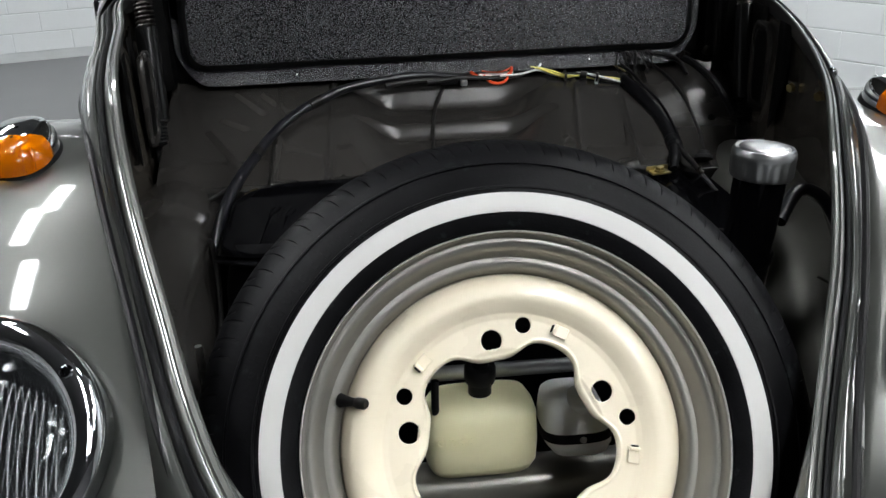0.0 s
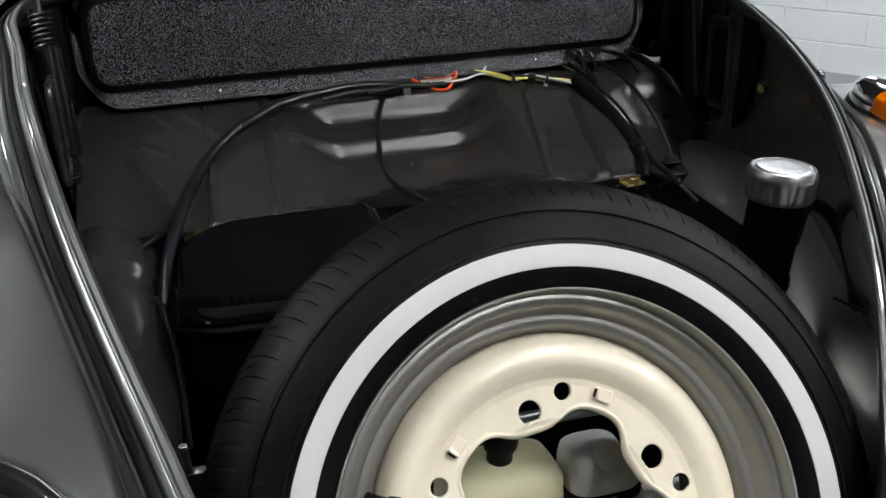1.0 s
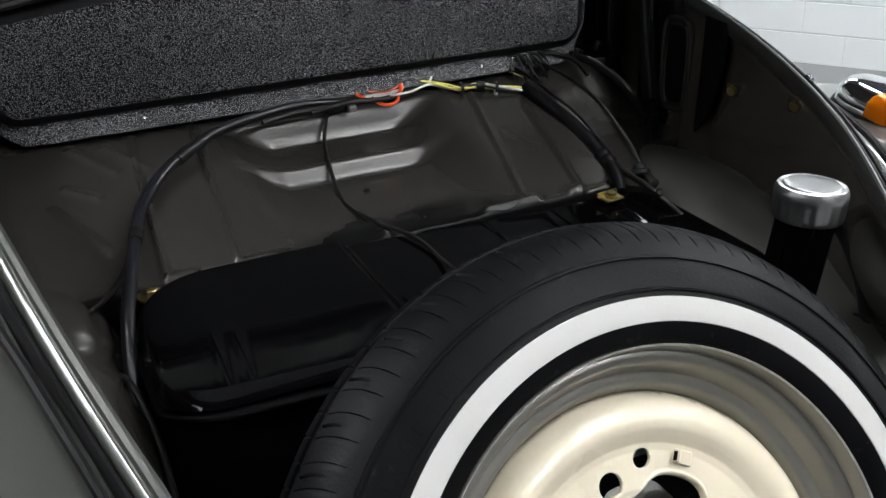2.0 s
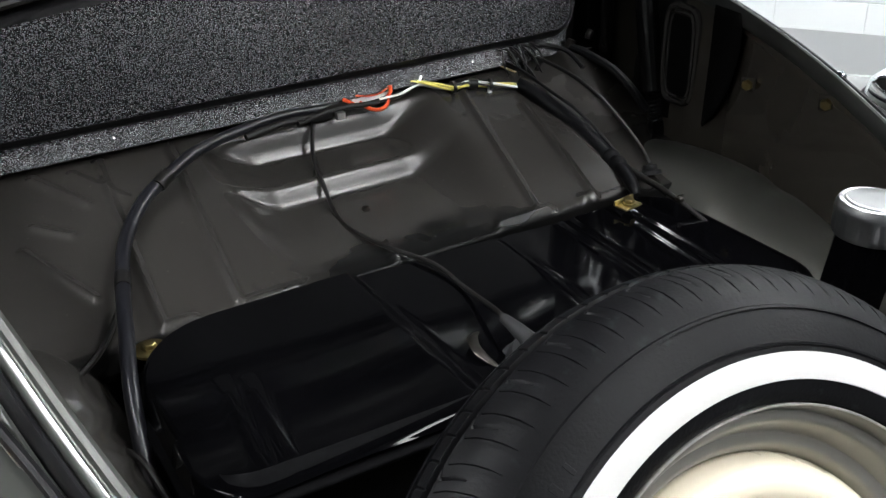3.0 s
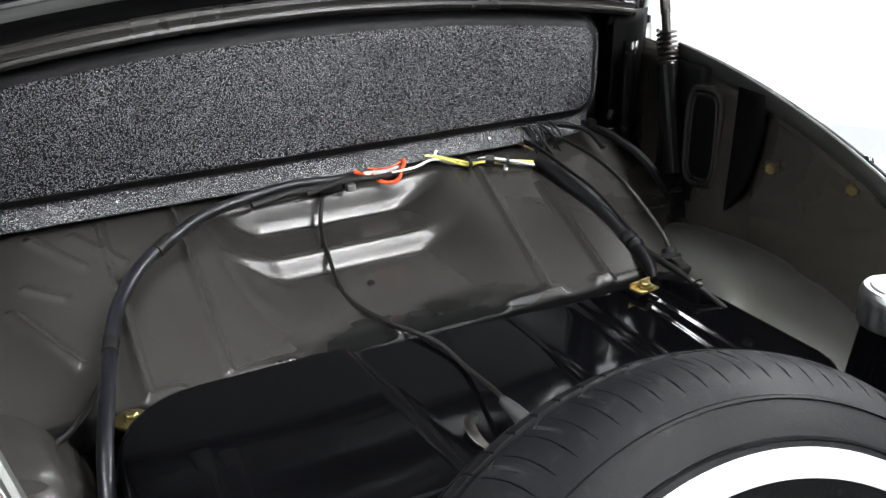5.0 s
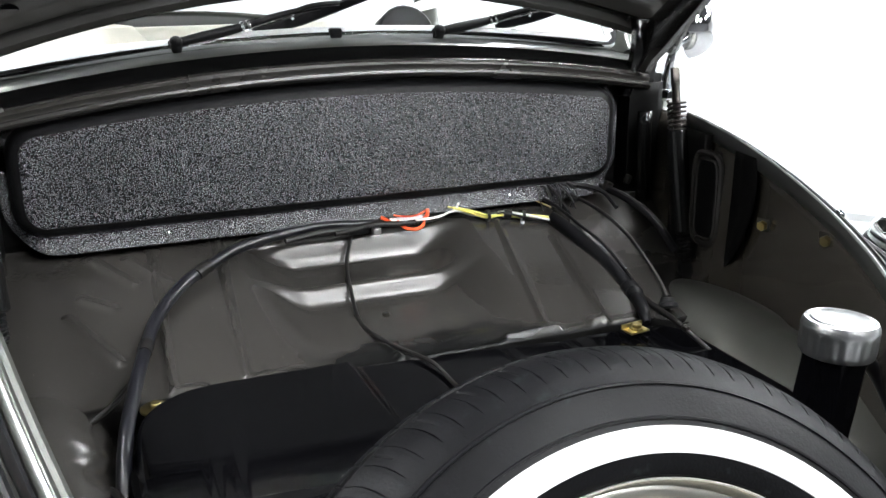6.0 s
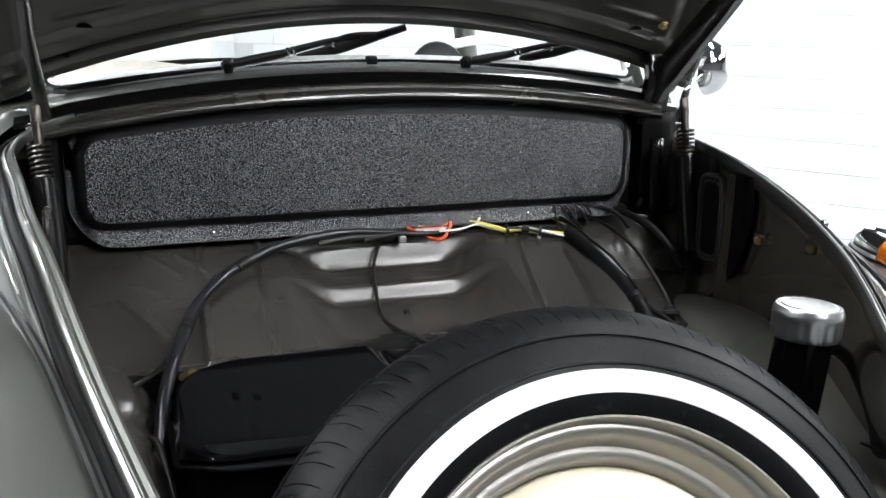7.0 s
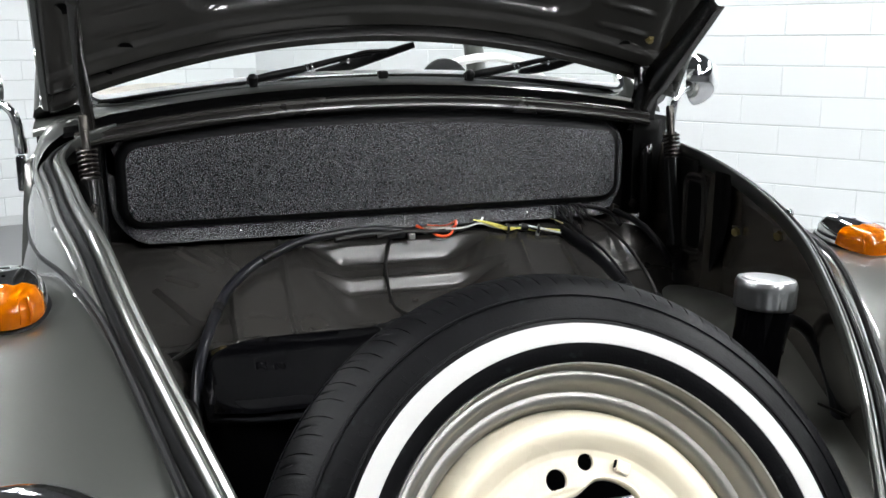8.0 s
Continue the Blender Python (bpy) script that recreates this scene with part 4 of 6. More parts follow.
for side in (-1, 1):
    for y in (1.2, 3.5):
        c = Vector((side * 0.62 + axis(y), y, 0.315))
        w = part("road_wheel", revolve([(0.19, -0.07), (0.25, -0.082), (0.30, -0.06), (0.315, 0), (0.30, 0.06), (0.25, 0.082), (0.19, 0.07)], 40, m=along(c, c + Vector((side, 0, 0)))), TYRE, car, "black road tyre on the floor")
        part("hub_cap", revolve([(0, 0.05), (0.08, 0.045), (0.15, 0.03), (0.2, 0.04), (0.2, -0.03)], 32, m=along(c, c + Vector((side, 0, 0)))), CHROME, w)


def mirror(side):
    """A door mirror on a bent chrome arm."""
    base = Vector((side * 0.585 - (0.008 if side > 0 else 0), 1.66, 1.005))
    head = Vector((0.664, 1.70, 1.093)) if side > 0 else Vector((-0.650, 1.70, 1.098))
    arm = part("door_mirror", tube([base, base + Vector((side * 0.005, -0.008, 0.055)), base.lerp(head, 0.7) + Vector((side * -0.012, -0.01, 0.012)), head + Vector((0, -0.012, 0))], [0.009, 0.0075, 0.006, 0.007], 10), CHROME, car, "round chrome door mirror on a bent arm")
    part("ferrule", rod(base + Vector((0, 0, -0.006)), base + Vector((0, 0, 0.018)), 0.0095, 18, 0.001), CHROME, arm, "chrome ferrule")
    part("clamp", block((0.013, 0.028, 0.056), Matrix.Translation(base + Vector((side * 0.002, 0, -0.036))), 0.004), BOWL, arm, "dull steel clamp on the door edge")
    part("mirror_head", revolve([(0, -0.034), (0.012, -0.033), (0.024, -0.029), (0.036, -0.021), (0.045, -0.010), (0.05, 0), (0.052, 0.008), (0.049, 0.011), (0, 0.011)], 28, m=along(head, head + Vector((-side * 0.7, 1, 0.0)))), CHROME, arm, "chrome mirror bowl")
    part("arm_knob", revolve([(0, 0.012), (0.010, 0.010), (0.013, 0.003), (0.011, -0.006)], 14, m=along(head + Vector((0, -0.018, 0)), head + Vector((0, -0.3, 0.05)))), CHROME, arm)


for side in (-1, 1):
    mirror(side)


# ---- lamps on the fenders ----
def fender_point(side, x, y):
    xc = side * 0.56 + axis(y)
    dx = abs(x - xc)
    g = 0.5 * dx * dx if side * (x - xc) < 0 else 0.19 - math.sqrt(max(0.19 ** 2 - dx * dx, 0.001))
    return Vector((x, y, FC_Z - 0.018 * (side > 0) + math.sqrt((FC_R - g) ** 2 - (y - FC_Y) ** 2)))


def turn_signal(side):
    """A chrome-hooded amber turn signal in a rubber seat."""
    y = 1.02 if side < 0 else 1.06
    x = side * 0.522 + axis(y) + (0.008 if side > 0 else 0)
    p = fender_point(side, x, y)
    m = Matrix.Translation(p) @ pose(0, 0, 0, 10, 0, 0)

    def pod(z0, z1, grow, y0, y1):
        rows = []
        for z, s in ((z0, 1.0), (z0 + (z1 - z0) * 0.5, 0.96), (z0 + (z1 - z0) * 0.85, 0.8), (z1, 0.5), (z1 + 0.001, 0.05)):
            row = []
            for a in np.linspace(0, 2 * math.pi, 41).tolist()[:-1]:
                cx, cy = math.cos(a), math.sin(a)
                row.append(m @ Vector(((0.040 + grow) * s * math.copysign(abs(cx) ** 0.8, cx), (y0 + y1) / 2 + (y1 - y0) / 2 * s * cy, z)))
            rows.append(row)
        return grid(rows, closed_v=True)

    base = part("turn_signal", pod(-0.012, 0.007, 0.003, -0.064, 0.064), RUBBER, car, "chrome and amber turn signal on a black rubber seat", smooth=50)
    part("signal_housing", pod(0.0, 0.030, -0.002, -0.044, 0.058), CHROME, base, "chrome signal housing", smooth=50)
    part("signal_lens", pod(0.003, 0.0295, -0.0025, -0.059, 0.026), AMBER, base, "ribbed amber lens", smooth=50)
    for k in range(7):
        lx = -0.027 + k * 0.009
        part("lens_rib", tube([m @ Vector((lx, -0.0575 + 9 * lx * lx, 0.006)), m @ Vector((lx, -0.054 + 9 * lx * lx, 0.018)), m @ Vector((lx * 0.9, -0.044 + 6 * lx * lx, 0.027))], 0.0016, 6, 3), AMBER, base)


def headlight(side):
    """A round headlight with a chrome ring, fluted lens and reflector."""
    c = Vector((side * 0.488 + axis(0.7), 0.695, 0.745))
    n = Vector((side * 0.12, -0.80, 0.60)).normalized()
    m = along(c, c + n)
    ring = part("headlight", revolve([(0.118, -0.05), (0.119, 0.0), (0.116, 0.012), (0.108, 0.020), (0.098, 0.021), (0.091, 0.016), (0.087, 0.008), (0.086, 0.0)], 72, m=m), CHROME, car, "round headlight in a wide chrome ring", smooth=60)
    part("reflector", revolve([(0.086, -0.004), (0.07, -0.035), (0.04, -0.058), (0.005, -0.064), (0, -0.064)], 48, m=m), REFLECTOR, ring, "bright reflector bowl")
    rows = []
    for i in range(26):
        r = 0.0868 * i / 25
        row = []
        for a in np.linspace(0, 2 * math.pi, 181).tolist()[:-1]:
            px = r * math.cos(a)
            flute = 0.0008 * abs(math.sin(px * 850)) + (0.0006 * math.sin(r * math.sin(a) * 500) if r * math.sin(a) > 0.03 else 0)
            row.append(m @ Vector((px, r * math.sin(a), 0.030 - 0.026 * (r / 0.0868) ** 2 + flute * (i > 1))))
        rows.append(row)
    lens = part("headlight_lens", grid(rows, closed_v=True), GLASS, ring, "fluted clear glass lens", smooth=30)
    solid(lens, 0.003)
    lens.visible_shadow = False
    for k in range(23):
        px = -0.077 + 0.007 * k
        h = math.sqrt(0.0845 ** 2 - px * px)
        pts = [m @ Vector((px, v, 0.0312 - 0.026 * (px * px + v * v) / 0.0868 ** 2)) for v in np.linspace(-h, h * 0.72, 9).tolist()]
        part("lens_flute", tube(pts, 0.0006, 6, 1), FLUTE, ring, "pressed vertical flute").visible_shadow = False
    s = m @ Matrix.Rotation(radians(38 if side < 0 else 142), 4, "Z") @ Matrix.Translation((0.105, 0, 0.0205))
    part("ring_screw", revolve([(0, 0.0006), (0.0022, 0.0008), (0.0028, 0.0022), (0.0045, 0.0022), (0.006, 0.0008), (0.0065, 0)], 18, m=s), BOWL, ring, "ring screw")


for side in (-1, 1):
    turn_signal(side)
    headlight(side)


# ---- black pebbled board over the bulkhead ----
def dash_board():
    board = thing("dash_board", (0, 1.56, 0.858), "black pebble-grained fibreboard cover screwed over the bulkhead", "cover panel")
    cx, half_w = -0.016, 0.443

    def top(x):
        return 1.066 - 0.17 * x * x

    def outline(inset, y, n=120):
        """A closed rounded outline, its upper edge bowed."""
        pts = []
        lo, r = 0.863 + inset, 0.066 - inset * 0.5
        w = half_w - inset
        for x0, sgn, a0 in ((w - r, 1, -90), (w - r, 1, 0), (-(w - r), -1, 90), (-(w - r), -1, 180)):
            for a in np.linspace(a0, a0 + 90, n // 4).tolist():
                ca, sa = math.cos(radians(a)), math.sin(radians(a))
                x = x0 + r * ca
                if sa < 0:
                    z = lo + r + r * sa
                else:
                    z = top(x0) - inset - r + r * sa
                pts.append((x, z))
        # spread points along straight runs
        out = []
        for i, p in enumerate(pts):
            q = pts[(i + 1) % len(pts)]
            d = math.hypot(q[0] - p[0], q[1] - p[1])
            k = max(1, int(d / 0.02))
            for j in range(k):
                f = j / k
                x, z = p[0] + (q[0] - p[0]) * f, p[1] + (q[1] - p[1]) * f
                if k > 1 and z > 0.97:
                    z = top(x) - inset
                lean = 0.030 * (1 - smooth01(0.860, 0.890, z))
                out.append(Vector((x + cx, y - lean, z)))
        return out

    rings = [outline(0.0, 1.582), outline(0.0, 1.572), outline(0.0015, 1.5705), outline(0.034, 1.5705)]
    n = min(len(r) for r in rings)
    bm = grid([r[:n] for r in rings], closed_v=True)
    bm.faces.new([v for v in list(bm.verts)[-n:]])
    part("flange", bm, PEBBLE, board, "flat pebbled border")

    def raised(inset, y, lift):
        lo, hi = 0.881, 0.0
        w = half_w - 0.012 - inset
        r = 0.042 - inset
        pts = []
        N = 44
        for (sx, a0) in ((1, -90), (1, 0), (-1, 90), (-1, 180)):
            for a in np.linspace(a0, a0 + 90, 12).tolist():
                ca, sa = math.cos(radians(a)), math.sin(radians(a))
                x = sx * (w - r) + r * ca
                z = (lo + inset + r + r * sa) if sa < 0 or a0 == -90 or a0 == 180 else top(sx * (w - r)) - 0.011 - inset - r + r * sa
                pts.append(Vector((x + cx, y, z)))
        out = []
        for i, p in enumerate(pts):
            q = pts[(i + 1) % len(pts)]
            k = max(1, int((q - p).length / 0.03 + 0.5)) if (q - p).length > 0.1 else 1
            for j in range(k):
                v = p.lerp(q, j / k)
                if k > 1 and abs(q.z - p.z) < 0.02 and v.z > 0.97:
                    v.z = top(v.x - cx) - 0.011 - inset
                out.append(v)
        return out

    rings = [raised(0.0, 1.571, 0), raised(0.002, 1.563, 0), raised(0.005, 1.557, 0), raised(0.009, 1.552, 0), raised(0.016, 1.5495, 0), raised(0.023, 1.549, 0)]
    n = min(len(r) for r in rings)
    part("field_border", grid([r[:n] for r in rings[:5]], closed_v=True), SMOOTH_BOARD, board, "smooth black rounded border", smooth=70)
    bm = grid([r[:n] for r in rings[4:]], closed_v=True)
    bm.faces.new([v for v in list(bm.verts)[-n:]])
    part("raised_field", bm, PEBBLE, board, "raised pebbled field", smooth=70)
    for x, z in ((-0.263, 0.873), (0.233, 0.873)):
        m = along((x, 1.5535, z), (x, 1.4, z + 0.11))
        part("screw", revolve([(0, 0.003), (0.003, 0.0026), (0.0048, 0.0012), (0.0052, 0)], 16, m=m), STEEL, board, "bright screw")


dash_board()


# ---- hood struts ----
def hood_strut(foot, top, label):
    a, b = Vector(foot), Vector(top)
    d = (b - a).normalized()
    L = (b - a).length
    s = thing("hood_strut", a, label, "hood strut", "hood struts")
    part("foot", block((0.022, 0.016, 0.022), along(a + d * 0.004, b), 0.004), RUBBER, s)
    part("lower_spring", spring(a + d * 0.014, a + d * 0.058, 0.0085, 0.0023, 8), RUBBER, s, "black coil at the strut's foot")
    part("core", rod(a + d * 0.01, a + d * 0.06, 0.006), RUBBER, s)
    part("cylinder", rod(a + d * 0.056, a + d * (L - 0.070), 0.0168, 24, 0.003), SATIN, s, "glossy black strut cylinder")
    part("upper_spring", spring(a + d * (L - 0.078), a + d * (L - 0.026), 0.0128, 0.0022, 8), OXIDE, s, "dull steel coil")
    part("piston_rod", rod(a + d * (L - 0.08), b, 0.0062), OXIDE, s, "grey-brown rod end")
    part("fork", block((0.013, 0.010, 0.030), along(b + d * 0.008, b + d), 0.003), OXIDE, s, "flat dull fork")


hood_strut((0.456, 1.412, 0.768), (0.473, 1.491, 1.036), "black hood strut with coils, standing in the bay")
hood_strut((-0.470, 1.412, 0.785), (-0.483, 1.488, 1.046), "black hood strut with coils, beside the bay's rim")


# ---- fuel tank ----
def tank_lift(x, y):
    """How much higher the tank's seam lies under the raised half of the top and along the front."""
    return 0.022 * (1 - smooth01(-0.26, 0.10, x)) + 0.016 * (1 - smooth01(1.0, 1.07, y))


def tank_raise(p):
    return Vector((p[0], p[1], p[2] + tank_lift(p[0], p[1]) * smooth01(0.58, 0.73, p[2])))


def fuel_tank():
    tank = thing("fuel_tank", (0.0, 1.1, 0.30), "glossy black steel fuel tank with a tall filler neck", "fuel tank")
    x0, x1 = -0.358, 0.340
    y0, y1 = 1.0, 1.282

    def border(inset, z, drop=0.0):
        pts = []
        for cx, cy, r, a0 in ((x1, y1, 0.05, 0), (x0, y1, 0.10, 90), (x0, y0, 0.06, 180), (x1, y0, 0.06, 270)):
            r = max(r - inset, 0.004)
            sx, sy = (-1 if cx == x1 else 1), (-1 if cy == y1 else 1)
            for a in np.linspace(a0, a0 + 90, 13).tolist():
                pts.append(Vector((cx + sx * (r + inset) + r * math.cos(radians(a)), cy + sy * (r + inset) + r * math.sin(radians(a)), z)))
        return pts

    # lower half with a seam flange, then the rounded upper half
    rows = [border(0.05, 0.42), border(0.020, 0.46), border(0.008, 0.52), border(0.003, 0.60), border(0.003, 0.66), border(0.006, 0.70), border(0.011, 0.722), border(0.013, 0.731)]
    part("tank_shell", grid([[tank_raise(p) for p in row] for row in rows], closed_v=True), SCUFF, tank, smooth=60)
    seam = [border(i, z) for i, z in ((0.013, 0.730), (-0.003, 0.7315), (-0.0045, 0.733), (-0.0045, 0.735), (-0.003, 0.7365), (0.004, 0.738), (0.009, 0.743), (0.013, 0.749), (0.020, 0.7545))]
    part("seam_flange", grid([[tank_raise(p) for p in row] for row in seam], closed_v=True), SCUFF, tank, "dull welded seam flange round the tank", smooth=50)
    # pressed beads of the top sheet, as lines from back to front
    ribs = [((0.172, 1.29), (0.158, 1.0)), ((0.188, 1.29), (0.176, 1.0)), ((0.252, 1.29), (0.226, 1.0)), ((0.266, 1.29), (0.256, 1.0)), ((0.092, 1.29), (0.075, 1.0)), ((-0.288, 1.165), (-0.301, 1.02)), ((-0.267, 1.155), (-0.280, 1.02))]
    return tank, ribs


def tank_top_z(x, y):
    # a raised pad on one side, its edge a pressed step, then an even fall
    z = 0.760 + 0.008 * (1 - smooth01(-0.112, -0.098, x)) + 0.014 * min(max((0.16 - x) / 0.26, 0.0), 1.0)
    z -= 0.0010 * math.exp(-((x + 0.094) / 0.004) ** 2)
    for a, b in TANK_RIBS:
        a, b = Vector(a), Vector(b)
        p, d = Vector((x, y)), b - a
        t = min(max((p - a).dot(d) / d.length_squared, 0), 1)
        z += (-0.0012 if a.x > 0 else 0.0022 * min(1.0, 5 * t)) * math.exp(-((p - a - d * t).length / 0.0055) ** 2)
    return z


tank, TANK_RIBS = fuel_tank()


def in_tank(x, y):
    """0 inside the tank's outline, growing to 1 at its rounded edge."""
    x0, x1, y0, y1 = -0.358, 0.340, 1.0, 1.282
    r = 0.10 if x < 0 and y > 1.1 else 0.055
    dx, dy = max(x0 + r - x, x - x1 + r, 0), max(y - y1 + r, y0 + r - y, 0)
    return math.hypot(dx, dy) / r


rows = []
for x in np.linspace(-0.358, 0.340, 240).tolist():
    row = []
    for y in np.linspace(1.0, 1.282, 110).tolist():
        e = in_tank(x, y)
        k = min(1.0, 0.985 / e) if e > 0.985 else 1.0
        px, py = x, y
        if e > 0.985:
            r = 0.10 if x < 0 and y > 1.1 else 0.055
            cx = min(max(x, -0.358 + r), 0.340 - r)
            cy = min(max(y, 1.0 + r), 1.282 - r)
            px, py = cx + (x - cx) * k, cy + (y - cy) * k
            e = 0.985
        low = 0.742 + tank_lift(px, py)
        row.append((px, py, low + (tank_top_z(px, py) - low) * (1 - smooth01(0.86, 0.985, e) ** 2)))
    rows.append(row)
bm = grid(rows)
bmesh.ops.remove_doubles(bm, verts=bm.verts, dist=0.0002)
part("tank_top", bm, BLACK, tank, "black tank top with pressed beads", smooth=60)
NECK_A, NECK_B = Vector((0.252, 0.950, 0.60)), Vector((0.2675, 0.9305, 0.871))
part("filler_neck", rod(NECK_A, NECK_B, 0.0292, 32, 0.002), BLACK, tank, "glossy black filler neck")
part("neck_collar", revolve([(0.031, -0.006), (0.0325, 0), (0.031, 0.006)], 32, m=along(NECK_A.lerp(NECK_B, 0.62), NECK_B)), BLACK, tank)
cap_m = along(NECK_B + Vector((0, 0, -0.006)), NECK_B + (NECK_B - NECK_A) + Vector((0, 0.024, 0)))
CAP = [(0.029, -0.001, 0), (0.0335, 0.0, 0), (0.0352, 0.0025, 1), (0.0356, 0.006, 1), (0.0356, 0.018, 1), (0.0356, 0.022, 0.4), (0.0358, 0.0245, 0), (0.0352, 0.029, 0), (0.0330, 0.0335, 0), (0.0312, 0.0341, 0), (0.0298, 0.0330, 0), (0.0284, 0.0330, 0), (0.0270, 0.0346, 0), (0.0262, 0.0349, 0), (0.014, 0.0351, 0), (0.0005, 0.0351, 0)]
cap_rows = [[cap_m @ Vector((r * (1 - 0.018 * k * (1 + math.cos(18 * a))) * math.cos(a), r * (1 - 0.018 * k * (1 + math.cos(18 * a))) * math.sin(a), z)) for a in (2 * math.pi * q / 144 for q in range(144))] for r, z, k in CAP]
part("filler_cap", grid(cap_rows, closed_v=True), ALU, tank, "satin chrome fuel cap with a fluted skirt")
vent = [(0.305, 0.95, 0.80), (0.345, 0.985, 0.825), (0.385, 0.985, 0.80), (0.398, 0.955, 0.74), (0.39, 0.92, 0.66)]
part("vent_hose", tube(vent, 0.0085, 12), HOSE, tank, "black vent hose beside the neck")
part("hose_clip", tube([(0.342, 0.915, 0.742), (0.372, 0.895, 0.728), (0.40, 0.88, 0.715)], 0.0018, 6), OXIDE, tank)


def tank_bracket(x, y, z, turn):
    m = Matrix.Translation((x, y, z)) @ pose(0, 0, 0, 0, 0, turn)
    if turn < 0:
        b = part("bracket", revolve([(0, 0.0035), (0.015, 0.0035), (0.0165, 0.0025), (0.0165, 0.0)], 28, m=m), BRASS, tank, "round yellow zinc hold-down washer")
    else:
        b = part("bracket", block((0.030, 0.017, 0.003), m, 0.001), BRASS, tank, "yellow zinc hold-down plate")
        part("bracket_lip", block((0.034, 0.0025, 0.007), m @ Matrix.Translation((0, 0.009, 0.004)), 0.001), BRASS, b)
    part("bolt", revolve([(0, 0.009), (0.0056, 0.009), (0.0066, 0.008), (0.0066, 0.0042), (0.0088, 0.0042), (0.0088, 0.0015)], 6, m=m), BRASS, b, "hexagon bolt")


tank_bracket(-0.324, 1.264, 0.7665, -18)
tank_bracket(0.262, 1.248, 0.768, 8)
# fuel gauge sender with its bent clip
sm = along((-0.028, 1.046, 0.761), (-0.032, 0.99, 1.0))
sender = part("gauge_sender", revolve([(0.034, 0.0), (0.034, 0.004), (0.029, 0.006), (0.027, 0.017), (0.024, 0.022), (0.012, 0.024), (0.0, 0.0245)], 32, m=sm), BOOT, tank, "black fuel gauge sender under a rubber cap")
part("sender_boot", tube([(-0.033, 1.092, 0.793), (-0.032, 1.078, 0.792), (-0.030, 1.060, 0.788), (-0.029, 1.044, 0.783)], [0.0045, 0.0062, 0.0085, 0.0125], 14), BOOT, sender, "tapered grey rubber boot")
part("sender_clip", tube([(-0.052, 1.106, 0.776), (-0.066, 1.094, 0.781), (-0.072, 1.074, 0.779), (-0.064, 1.052, 0.771)], [0.002, 0.005, 0.005, 0.002], 8, flat=0.3), OXIDE, sender, "bent bright clip")


